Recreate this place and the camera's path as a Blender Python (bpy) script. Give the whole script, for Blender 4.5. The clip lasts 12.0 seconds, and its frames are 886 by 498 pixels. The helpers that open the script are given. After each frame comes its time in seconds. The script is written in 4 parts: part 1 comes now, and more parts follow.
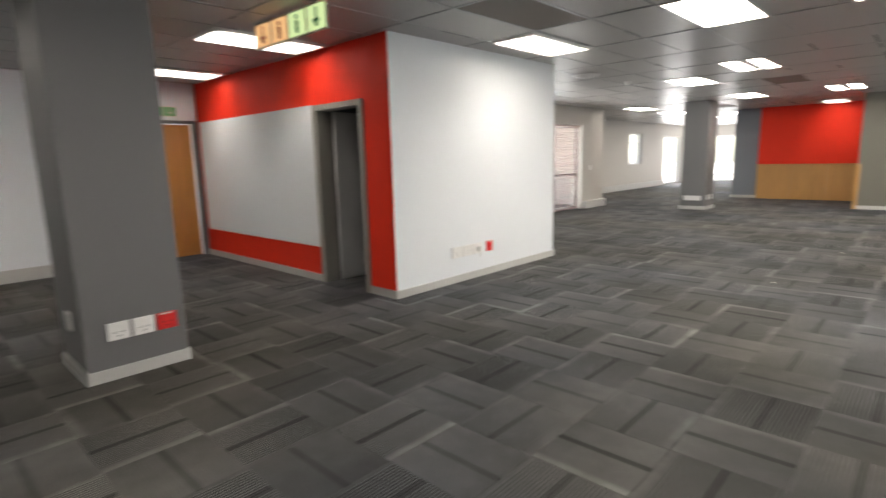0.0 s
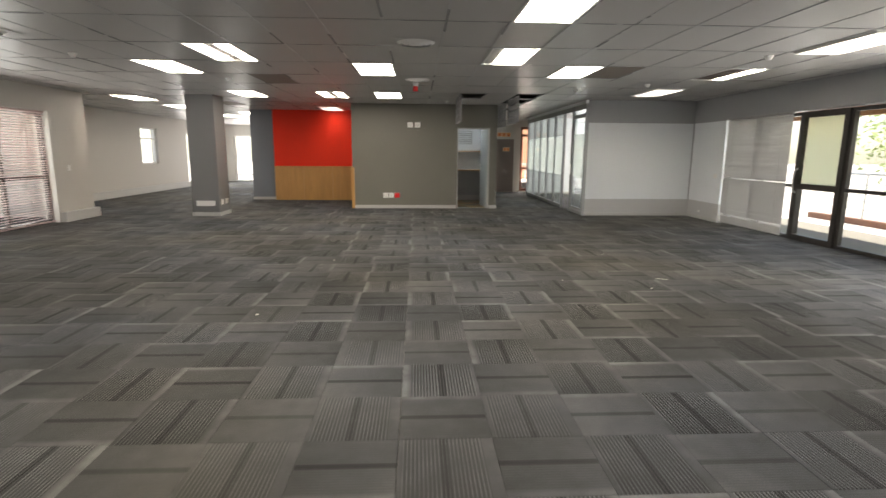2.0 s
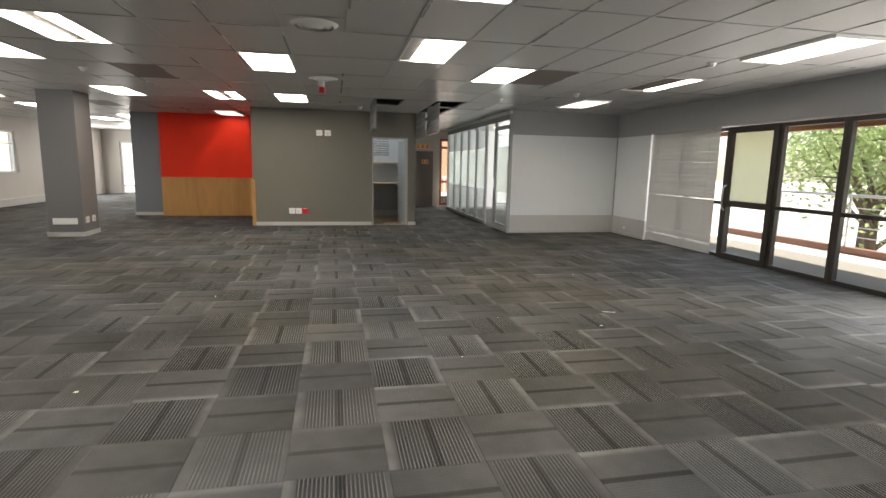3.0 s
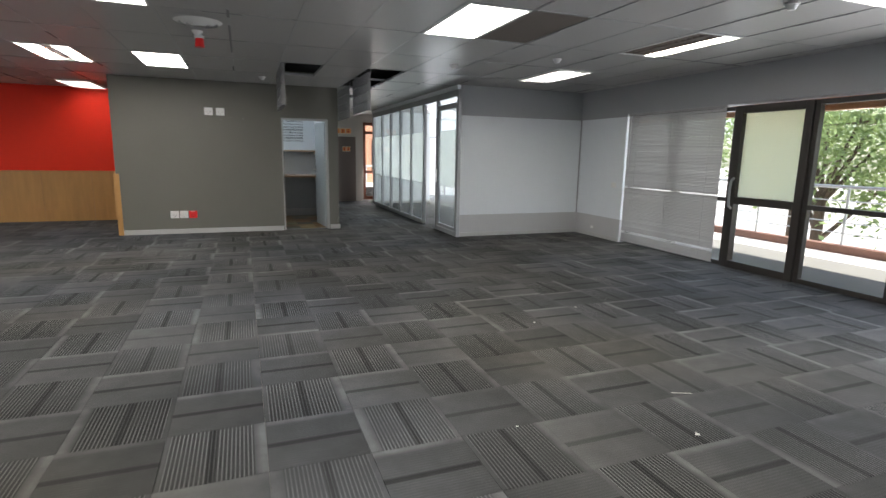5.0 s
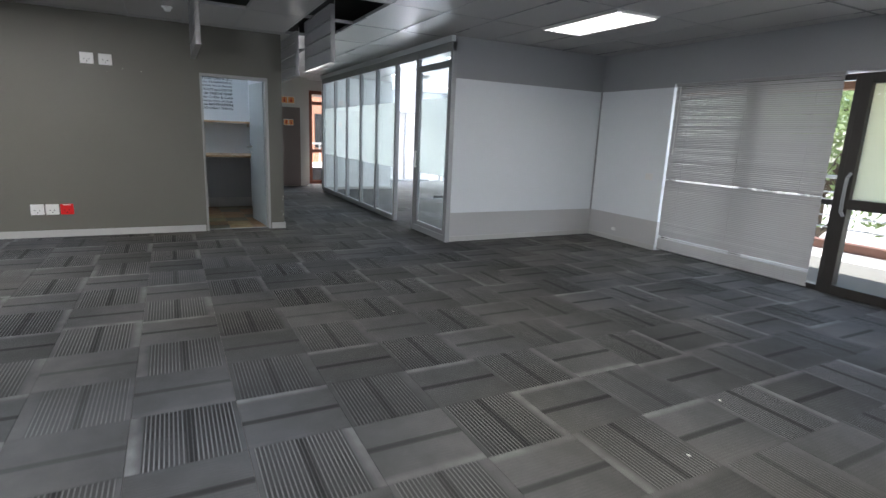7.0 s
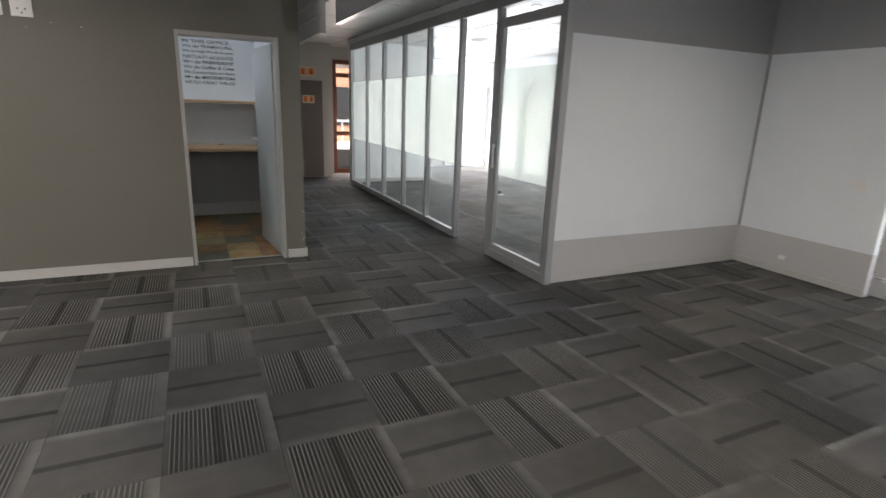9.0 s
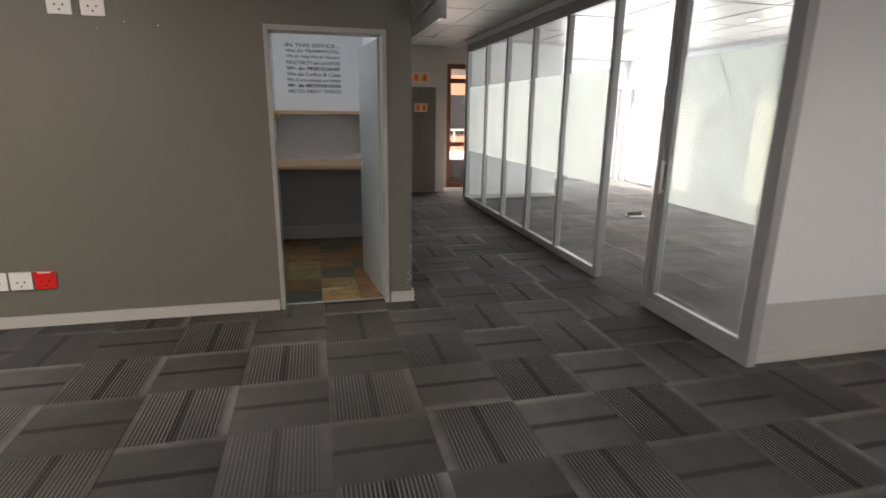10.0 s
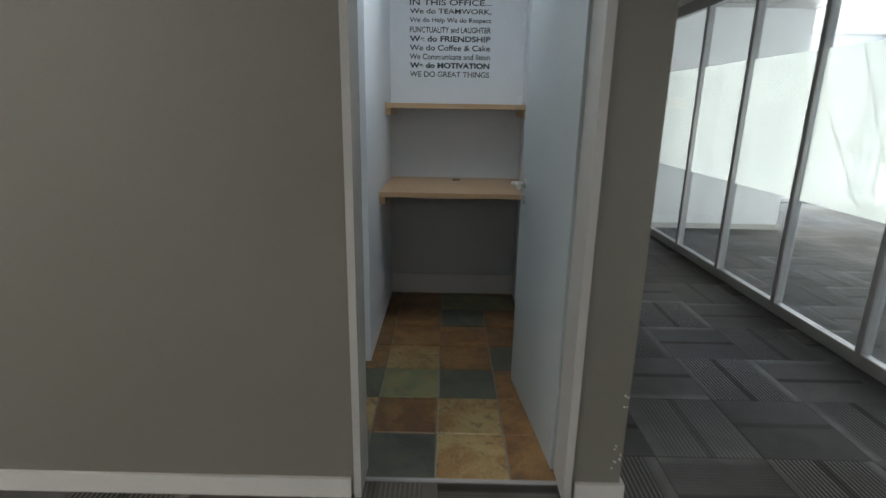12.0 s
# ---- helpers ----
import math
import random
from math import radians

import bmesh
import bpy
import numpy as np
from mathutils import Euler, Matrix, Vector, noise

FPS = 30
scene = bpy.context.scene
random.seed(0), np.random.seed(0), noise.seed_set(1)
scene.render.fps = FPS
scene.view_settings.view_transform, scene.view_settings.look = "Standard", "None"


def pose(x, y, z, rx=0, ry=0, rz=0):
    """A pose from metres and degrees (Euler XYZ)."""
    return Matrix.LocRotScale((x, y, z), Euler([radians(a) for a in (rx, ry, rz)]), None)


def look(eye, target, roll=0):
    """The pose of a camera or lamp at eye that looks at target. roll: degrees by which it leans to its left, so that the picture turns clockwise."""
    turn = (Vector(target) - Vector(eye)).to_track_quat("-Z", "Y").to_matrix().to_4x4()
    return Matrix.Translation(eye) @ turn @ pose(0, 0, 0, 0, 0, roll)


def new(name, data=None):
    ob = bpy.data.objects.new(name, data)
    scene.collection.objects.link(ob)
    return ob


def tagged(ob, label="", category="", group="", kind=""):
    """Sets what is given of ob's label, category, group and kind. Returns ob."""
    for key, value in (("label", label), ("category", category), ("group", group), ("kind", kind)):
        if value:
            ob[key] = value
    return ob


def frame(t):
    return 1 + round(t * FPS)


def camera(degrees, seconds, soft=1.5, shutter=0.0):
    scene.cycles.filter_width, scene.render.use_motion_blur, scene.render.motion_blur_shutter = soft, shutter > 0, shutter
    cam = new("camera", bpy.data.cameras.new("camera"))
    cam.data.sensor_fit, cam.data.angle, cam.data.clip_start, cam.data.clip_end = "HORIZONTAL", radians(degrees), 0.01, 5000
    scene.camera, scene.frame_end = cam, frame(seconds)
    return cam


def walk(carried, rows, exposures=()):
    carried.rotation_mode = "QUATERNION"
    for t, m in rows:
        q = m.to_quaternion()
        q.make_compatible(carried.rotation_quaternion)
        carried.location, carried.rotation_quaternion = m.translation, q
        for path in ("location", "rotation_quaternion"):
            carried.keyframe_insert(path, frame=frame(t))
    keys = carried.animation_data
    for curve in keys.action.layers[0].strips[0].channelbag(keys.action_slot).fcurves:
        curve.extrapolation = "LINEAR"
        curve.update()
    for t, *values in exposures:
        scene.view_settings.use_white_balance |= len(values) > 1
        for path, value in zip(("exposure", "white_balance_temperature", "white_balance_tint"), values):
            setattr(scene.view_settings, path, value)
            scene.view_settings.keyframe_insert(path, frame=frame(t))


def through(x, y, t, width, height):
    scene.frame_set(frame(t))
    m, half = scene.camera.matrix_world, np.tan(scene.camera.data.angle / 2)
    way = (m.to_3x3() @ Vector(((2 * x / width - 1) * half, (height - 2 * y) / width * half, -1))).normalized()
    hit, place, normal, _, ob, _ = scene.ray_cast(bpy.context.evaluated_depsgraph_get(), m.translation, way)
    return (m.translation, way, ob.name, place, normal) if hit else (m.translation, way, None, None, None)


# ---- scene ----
cam = camera(80.3, 12.0, shutter=0.3)
PATH = [
    (0, (1.261, 0.103, 1.461), (-0.095, 1.534, 1.120), -1.5),
    (0.5, (1.378, 0.557, 1.497), (0.540, 2.335, 1.130), -1.0),
    (1, (1.440, 1.027, 1.478), (0.964, 2.933, 1.099), -0.7),
    (1.5, (1.466, 1.538, 1.486), (1.289, 3.493, 1.103), -0.8),
    (2, (1.492, 2.039, 1.481), (1.589, 4.003, 1.118), 0.4),
    (2.5, (1.559, 2.603, 1.465), (1.853, 4.555, 1.143), 1.0),
    (4.5, (1.808, 5.025, 1.474), (2.390, 6.911, 1.149), 0.9),
    (5, (1.833, 5.614, 1.491), (2.532, 7.454, 1.136), 1.0),
    (5.5, (1.913, 6.266, 1.474), (2.678, 8.076, 1.103), 1.5),
    (6, (1.932, 6.925, 1.445), (2.748, 8.711, 1.063), 2.3),
    (6.5, (2.032, 7.533, 1.425), (2.898, 9.289, 1.018), 2.5),
    (8.5, (2.448, 10.112, 1.544), (3.394, 11.812, 1.082), 2.6),
    (9, (2.605, 10.718, 1.553), (3.438, 12.459, 1.029), 2.1),
    (9.5, (2.740, 11.366, 1.542), (3.403, 13.175, 1.006), 1.4),
    (10, (2.849, 11.966, 1.538), (3.307, 13.845, 1.031), 0.8),
    (10.5, (2.911, 12.558, 1.546), (3.186, 14.472, 1.038), 0.4),
    (11, (2.881, 13.162, 1.551), (3.045, 15.090, 1.046), 0.4),
    (11.5, (2.867, 13.768, 1.528), (2.939, 15.703, 1.026), 1.2),
    (12, (2.885, 14.300, 1.512), (2.872, 16.228, 0.986), 1.0),
]
EXPOSURES = [(0, 1.87, 6900, 14), (1, 1.6, 7000, 14), (2.5, 1.52, 7300, 14), (4.5, 1.36, 6600, 13), (6.5, 1.4, 6050, 14), (8.5, 1.5, 6450, 15), (9.5, 1.46, 7100, 20), (10.5, 1.42, 7250, 21), (12, 1.38, 6600, 13)]
walk(cam, [(t, look(eye, target, roll)) for t, eye, target, roll in PATH], EXPOSURES)

# ---- world, sun, window light ----
CEIL = 2.7
PANEL_GLOW = 6.0
world = bpy.data.worlds.new("sky")
scene.world = world
world.use_nodes = True
wn = world.node_tree
sky = wn.nodes.new("ShaderNodeTexSky")
sky.sky_type, sky.sun_disc = "NISHITA", False
sky.sun_elevation, sky.sun_rotation = radians(57), radians(149)
bg = wn.nodes["Background"]
bg.inputs["Strength"].default_value = 0.15
wn.links.new(sky.outputs[0], bg.inputs[0])
sun = new("sun", bpy.data.lights.new("sun", "SUN"))
sun.data.energy, sun.data.angle, sun.data.color = 5.0, radians(0.5), (1, 0.95, 0.88)
sun.matrix_world = look((12, -20, 36), (0, 0, 0))


def window_light(name, eye, target, w, h, power, tint=(0.93, 0.97, 1)):
    lamp = new(name, bpy.data.lights.new(name, "AREA"))
    lamp.data.shape, lamp.data.size, lamp.data.size_y = "RECTANGLE", w, h
    lamp.data.energy, lamp.data.color = power, tint
    lamp.matrix_world = look(eye, target)
    return lamp


window_light("daylight_balcony", (8.14, 7.17, 1.1), (5, 7.17, 1.1), 1.4, 2.05, 52)
window_light("daylight_blind", (8.32, 12.1, 1.15), (5, 12.1, 1.15), 2.0, 2.1, 16)
window_light("daylight_west_door", (-6.2, 11.5, 1.15), (-4, 11.5, 1.15), 3.0, 2.1, 38)
window_light("daylight_meeting_room", (9.93, 17.6, 1.07), (8, 17.6, 1.07), 3.9, 2.0, 66)
window_light("daylight_meeting_room", (9.93, 21.3, 1.07), (8, 21.3, 1.07), 1.0, 2.0, 24)
window_light("daylight_meeting_room", (9.93, 22.6, 1.07), (8, 22.6, 1.07), 1.0, 2.0, 24)
window_light("daylight_meeting_room_end", (8.6, 23.27, 1.07), (8.6, 22, 1.07), 2.4, 2.0, 52)
window_light("daylight_corridor_door", (5.72, 22.61, 0.47), (5.72, 20, 0.47), 0.3, 0.66, 7, (1, 0.93, 0.86))
window_light("daylight_west", (-7.98, 25.6, 1.2), (-6, 25.6, 1.2), 2.2, 2.1, 75)
window_light("daylight_north", (-5.4, 28.3, 1.2), (-5.4, 26, 1.2), 3.6, 2.0, 45)


# ---- materials ----
def shader(name, rough=0.6, metal=0.0):
    m = bpy.data.materials.new(name)
    m.use_nodes = True
    b = m.node_tree.nodes["Principled BSDF"]
    b.inputs["Roughness"].default_value, b.inputs["Metallic"].default_value = rough, metal
    return m, m.node_tree, b


def node(nt, kind, **kw):
    n = nt.nodes.new(kind)
    for k, v in kw.items():
        n.inputs[k].default_value = v
    return n


def calc(nt, op, a, b=None, c=None):
    n = nt.nodes.new("ShaderNodeMath")
    n.operation = op
    for i, v in enumerate((a, b, c)):
        if v is None:
            continue
        if isinstance(v, (int, float)):
            n.inputs[i].default_value = v
        else:
            nt.links.new(v, n.inputs[i])
    return n.outputs[0]


def blend(nt, fac, a, b):
    n = nt.nodes.new("ShaderNodeMix")
    n.data_type = "RGBA"
    for sock, v in ((n.inputs[0], fac), (n.inputs[6], a), (n.inputs[7], b)):
        if isinstance(v, tuple):
            sock.default_value = (*v, 1) if len(v) == 3 else v
        elif isinstance(v, (int, float)):
            sock.default_value = v
        else:
            nt.links.new(v, sock)
    return n.outputs[2]


def mottled(name, col, rough=0.6, metal=0.0, vary=0.12, big=0.8, fine=60.0, bump=0.15, depth=0.002, spec=0.5):
    """Paint, plastic, metal: a base colour with broad and fine variation and a fine relief."""
    m, nt, b = shader(name, rough, metal)
    pos = nt.nodes.new("ShaderNodeTexCoord").outputs["Object"]
    n1 = node(nt, "ShaderNodeTexNoise", Scale=big, Detail=4.0)
    n2 = node(nt, "ShaderNodeTexNoise", Scale=fine, Detail=3.0)
    for n in (n1, n2):
        nt.links.new(pos, n.inputs["Vector"])
    f = calc(nt, "MULTIPLY_ADD", n2.outputs[0], 0.4, calc(nt, "MULTIPLY", n1.outputs[0], 0.6))
    dark = tuple(c * (1 - vary) for c in col)
    light = tuple(min(1, c * (1 + vary)) for c in col)
    nt.links.new(blend(nt, f, dark, light), b.inputs["Base Color"])
    b.inputs["Specular IOR Level"].default_value = spec
    nt.links.new(calc(nt, "MULTIPLY_ADD", n1.outputs[0], 0.15, rough - 0.07), b.inputs["Roughness"])
    bp = node(nt, "ShaderNodeBump", Strength=bump, Distance=depth)
    nt.links.new(n2.outputs[0], bp.inputs["Height"])
    nt.links.new(bp.outputs[0], b.inputs["Normal"])
    return m


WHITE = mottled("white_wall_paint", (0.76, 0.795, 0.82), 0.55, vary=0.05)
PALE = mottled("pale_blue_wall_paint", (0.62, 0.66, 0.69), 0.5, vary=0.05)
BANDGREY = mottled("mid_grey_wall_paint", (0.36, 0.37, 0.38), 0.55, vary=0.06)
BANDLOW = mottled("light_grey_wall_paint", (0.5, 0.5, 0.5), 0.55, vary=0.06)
WARMGREY = mottled("warm_grey_wall_paint", (0.15, 0.146, 0.122), 0.5, vary=0.13, big=1.4, fine=110, bump=0.4)
DARKGREY = mottled("dark_grey_wall_paint", (0.15, 0.15, 0.15), 0.5, vary=0.07, bump=0.25)
BLUEGREY = mottled("blue_grey_wall_paint", (0.17, 0.19, 0.22), 0.5, vary=0.07)
OFFWHITE = mottled("beige_grey_wall_paint", (0.5, 0.48, 0.44), 0.6, vary=0.05)
REDPAINT = mottled("red_wall_paint", (0.8, 0.036, 0.014), 0.55, vary=0.08, spec=0.2)
SKIRT = mottled("white_skirting_enamel", (0.48, 0.48, 0.46), 0.35, vary=0.06, big=3)
ALU = mottled("satin_aluminium", (0.37, 0.38, 0.39), 0.5, metal=0.4, vary=0.05)
BRONZE = mottled("dark_bronze_frame", (0.045, 0.04, 0.036), 0.4, metal=0.3, vary=0.15)
TEAK = mottled("reddish_timber_frame", (0.2, 0.06, 0.03), 0.45, vary=0.3, big=6)
PLASTIC = mottled("white_plastic", (0.78, 0.78, 0.76), 0.32, vary=0.03, bump=0.03)
REDPLASTIC = mottled("red_plastic", (0.7, 0.02, 0.02), 0.3, vary=0.04, bump=0.03)
BLACK = mottled("black_plastic", (0.012, 0.012, 0.012), 0.45, vary=0.2)
CHROME = mottled("chrome", (0.88, 0.88, 0.86), 0.3, metal=1.0, vary=0.03, bump=0.02)
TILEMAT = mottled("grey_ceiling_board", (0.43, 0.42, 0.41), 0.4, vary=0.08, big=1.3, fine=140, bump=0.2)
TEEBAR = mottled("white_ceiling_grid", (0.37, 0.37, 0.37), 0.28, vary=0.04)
BROWNTILE = mottled("brown_stained_ceiling_board", (0.17, 0.14, 0.12), 0.6, vary=0.15)
DUCT = mottled("dark_ceiling_void", (0.03, 0.03, 0.03), 0.8, vary=0.3)
DOORBLUE = mottled("blue_grey_door_paint", (0.34, 0.385, 0.395), 0.38, vary=0.06)
BROWNDOOR = mottled("dark_grey_brown_door_paint", (0.15, 0.12, 0.105), 0.45, vary=0.1)
SIGNORANGE = mottled("orange_sign_face", (0.8, 0.33, 0.1), 0.4, vary=0.05)
SIGNRED = mottled("red_sign_mark", (0.5, 0.03, 0.02), 0.4, vary=0.05)
SIGNGREEN = mottled("green_sign_face", (0.06, 0.42, 0.13), 0.4, vary=0.05)
SIGNCREAM = mottled("cream_sign_face", (0.75, 0.72, 0.6), 0.4, vary=0.05)
INK = mottled("dark_grey_lettering", (0.03, 0.035, 0.04), 0.5, vary=0.1)
PAVING = mottled("pale_balcony_tile", (0.74, 0.71, 0.67), 0.6, vary=0.08, big=2)
KERBMAT = mottled("brown_balcony_kerb", (0.22, 0.11, 0.08), 0.7, vary=0.2, big=3)
BEAM = mottled("orange_brown_roof_beam", (0.5, 0.24, 0.12), 0.6, vary=0.15, big=2)
STEEL = mottled("galvanised_rail", (0.55, 0.56, 0.57), 0.35, metal=0.8, vary=0.05)
GROUND = mottled("dry_ground", (0.55, 0.51, 0.45), 0.9, vary=0.2, big=0.3)
BARK = mottled("tree_bark", (0.12, 0.085, 0.06), 0.9, vary=0.4, big=5, bump=0.6, depth=0.02)
BRICKWALL = mottled("terracotta_facade", (0.42, 0.2, 0.12), 0.8, vary=0.15, big=2)
FOAM = mottled("dust_white", (0.6, 0.58, 0.52), 0.8, vary=0.2)


def timber(name, col, along=(1, 1, 14), rough=0.4):
    m, nt, b = shader(name, rough)
    mp = nt.nodes.new("ShaderNodeMapping")
    mp.inputs["Scale"].default_value = along
    nt.links.new(nt.nodes.new("ShaderNodeTexCoord").outputs["Object"], mp.inputs["Vector"])
    n1 = node(nt, "ShaderNodeTexNoise", Scale=2.2, Detail=6.0, Roughness=0.65, Distortion=0.6)
    nt.links.new(mp.outputs[0], n1.inputs["Vector"])
    n2 = node(nt, "ShaderNodeTexNoise", Scale=0.7, Detail=2.0)
    nt.links.new(mp.outputs[0], n2.inputs["Vector"])
    f = calc(nt, "MULTIPLY_ADD", n1.outputs[0], 0.7, calc(nt, "MULTIPLY", n2.outputs[0], 0.3))
    nt.links.new(blend(nt, f, tuple(c * 0.62 for c in col), tuple(c * 1.35 for c in col)), b.inputs["Base Color"])
    bp = node(nt, "ShaderNodeBump", Strength=0.1, Distance=0.001)
    nt.links.new(n1.outputs[0], bp.inputs["Height"])
    nt.links.new(bp.outputs[0], b.inputs["Normal"])
    return m


OAKPANEL = timber("honey_oak_veneer", (0.5, 0.27, 0.09), (5, 5, 0.6))
SHELFWOOD = timber("oak_shelf_laminate", (0.42, 0.29, 0.17), (0.8, 9, 9))
DOORWOOD = timber("orange_brown_door_veneer", (0.5, 0.21, 0.05), (6, 6, 0.5), 0.35)


def glow(name, col, strength):
    m, nt, b = shader(name, 0.5)
    b.inputs["Base Color"].default_value = (*[0.8 * c for c in col], 1)
    b.inputs["Emission Color"].default_value = (*col, 1)
    b.inputs["Emission Strength"].default_value = strength
    return m


PANEL = glow("lit_diffuser", (1.0, 0.97, 0.9), PANEL_GLOW)
STRIP = glow("lit_tube_strip", (1.0, 0.95, 0.85), PANEL_GLOW * 1.2)
LOUVRELIT = glow("lit_louvre_trough", (1.0, 0.97, 0.92), PANEL_GLOW * 1.6)
# weak emission added to the hanging sign's faces, which come out dark without it
GLOWORANGE = glow("orange_sign_added_glow", (1.0, 0.6, 0.28), 0.22)
GLOWGREEN = glow("green_sign_added_glow", (0.75, 1.0, 0.5), 0.22)
SPOT = glow("lit_downlight", (1, 0.97, 0.92), 8)


def clear_glass(name, tint=(1, 1, 1), rough=0.0):
    m, nt, b = shader(name, 0.03)
    tr = nt.nodes.new("ShaderNodeBsdfTransparent")
    tr.inputs[0].default_value = (*tint, 1)
    gl = nt.nodes.new("ShaderNodeBsdfGlossy")
    gl.inputs["Roughness"].default_value = rough + 0.02
    lw = nt.nodes.new("ShaderNodeLayerWeight")
    fac = calc(nt, "MULTIPLY_ADD", calc(nt, "POWER", lw.outputs["Facing"], 4.0), 0.4, 0.025)
    mix = nt.nodes.new("ShaderNodeMixShader")
    nt.links.new(fac, mix.inputs[0])
    nt.links.new(tr.outputs[0], mix.inputs[1])
    nt.links.new(gl.outputs[0], mix.inputs[2])
    nt.links.new(mix.outputs[0], nt.nodes["Material Output"].inputs[0])
    return m


def frosted(name, tint, opaque=0.15):
    m, nt, b = shader(name, 0.5)
    tl = nt.nodes.new("ShaderNodeBsdfTranslucent")
    tl.inputs[0].default_value = (*tint, 1)
    df = nt.nodes.new("ShaderNodeBsdfDiffuse")
    df.inputs[0].default_value = (*tint, 1)
    n1 = node(nt, "ShaderNodeTexNoise", Scale=1.2, Detail=4.0)
    nt.links.new(nt.nodes.new("ShaderNodeTexCoord").outputs["Object"], n1.inputs["Vector"])
    mix = nt.nodes.new("ShaderNodeMixShader")
    nt.links.new(calc(nt, "MULTIPLY_ADD", n1.outputs[0], 0.2, opaque), mix.inputs[0])
    nt.links.new(tl.outputs[0], mix.inputs[1])
    nt.links.new(df.outputs[0], mix.inputs[2])
    nt.links.new(mix.outputs[0], nt.nodes["Material Output"].inputs[0])
    return m


def thin_slat(name, col, through):
    """Painted slat thin enough to let some daylight glow through."""
    m = mottled(name, col, 0.4, vary=0.08, big=4)
    nt = m.node_tree
    b = nt.nodes["Principled BSDF"]
    tl = nt.nodes.new("ShaderNodeBsdfTranslucent")
    tl.inputs[0].default_value = (*col, 1)
    mix = nt.nodes.new("ShaderNodeMixShader")
    mix.inputs[0].default_value = through
    nt.links.new(b.outputs[0], mix.inputs[1])
    nt.links.new(tl.outputs[0], mix.inputs[2])
    nt.links.new(mix.outputs[0], nt.nodes["Material Output"].inputs[0])
    return m


def hazy_glass(name, tint, haze):
    """Clear pane with patchy pale-blue diffuse mixed in to imitate a bluish haze."""
    m = clear_glass(name, tint)
    nt = m.node_tree
    out = nt.nodes["Material Output"]
    clear = out.inputs[0].links[0].from_socket
    df = nt.nodes.new("ShaderNodeBsdfDiffuse")
    df.inputs[0].default_value = (0.72, 0.8, 0.88, 1)
    n1 = node(nt, "ShaderNodeTexNoise", Scale=1.6, Detail=5.0)
    nt.links.new(nt.nodes.new("ShaderNodeTexCoord").outputs["Object"], n1.inputs["Vector"])
    mix = nt.nodes.new("ShaderNodeMixShader")
    nt.links.new(calc(nt, "MULTIPLY", n1.outputs[0], haze * 2), mix.inputs[0])
    nt.links.new(clear, mix.inputs[1])
    nt.links.new(df.outputs[0], mix.inputs[2])
    nt.links.new(mix.outputs[0], out.inputs[0])
    return m


def etched_film(name, tint, clear):
    """Frosted film on glass: part of the view shows through, the rest is scattered."""
    m = frosted(name, tint, 0.3)
    nt = m.node_tree
    out = nt.nodes["Material Output"]
    milky = out.inputs[0].links[0].from_socket
    tr = nt.nodes.new("ShaderNodeBsdfTransparent")
    tr.inputs[0].default_value = (*tint, 1)
    mix = nt.nodes.new("ShaderNodeMixShader")
    mix.inputs[0].default_value = clear
    nt.links.new(milky, mix.inputs[1])
    nt.links.new(tr.outputs[0], mix.inputs[2])
    nt.links.new(mix.outputs[0], out.inputs[0])
    return m


SLATMAT = thin_slat("grey_blind_slat", (0.36, 0.355, 0.345), 0.05)
LIGHTSLAT = thin_slat("pale_blind_slat", (0.55, 0.42, 0.39), 0.2)
GLASS = clear_glass("clear_glass", (0.96, 0.98, 0.97))
PARTGLASS = hazy_glass("hazy_partition_glass", (0.95, 0.98, 0.98), 0.06)
BANDFILM = etched_film("etched_band_film", (0.95, 0.97, 0.94), 0.4)
FROST = frosted("frosted_white_film", (0.92, 0.93, 0.92))
CREAMFROST = frosted("frosted_cream_film", (0.93, 0.94, 0.82))


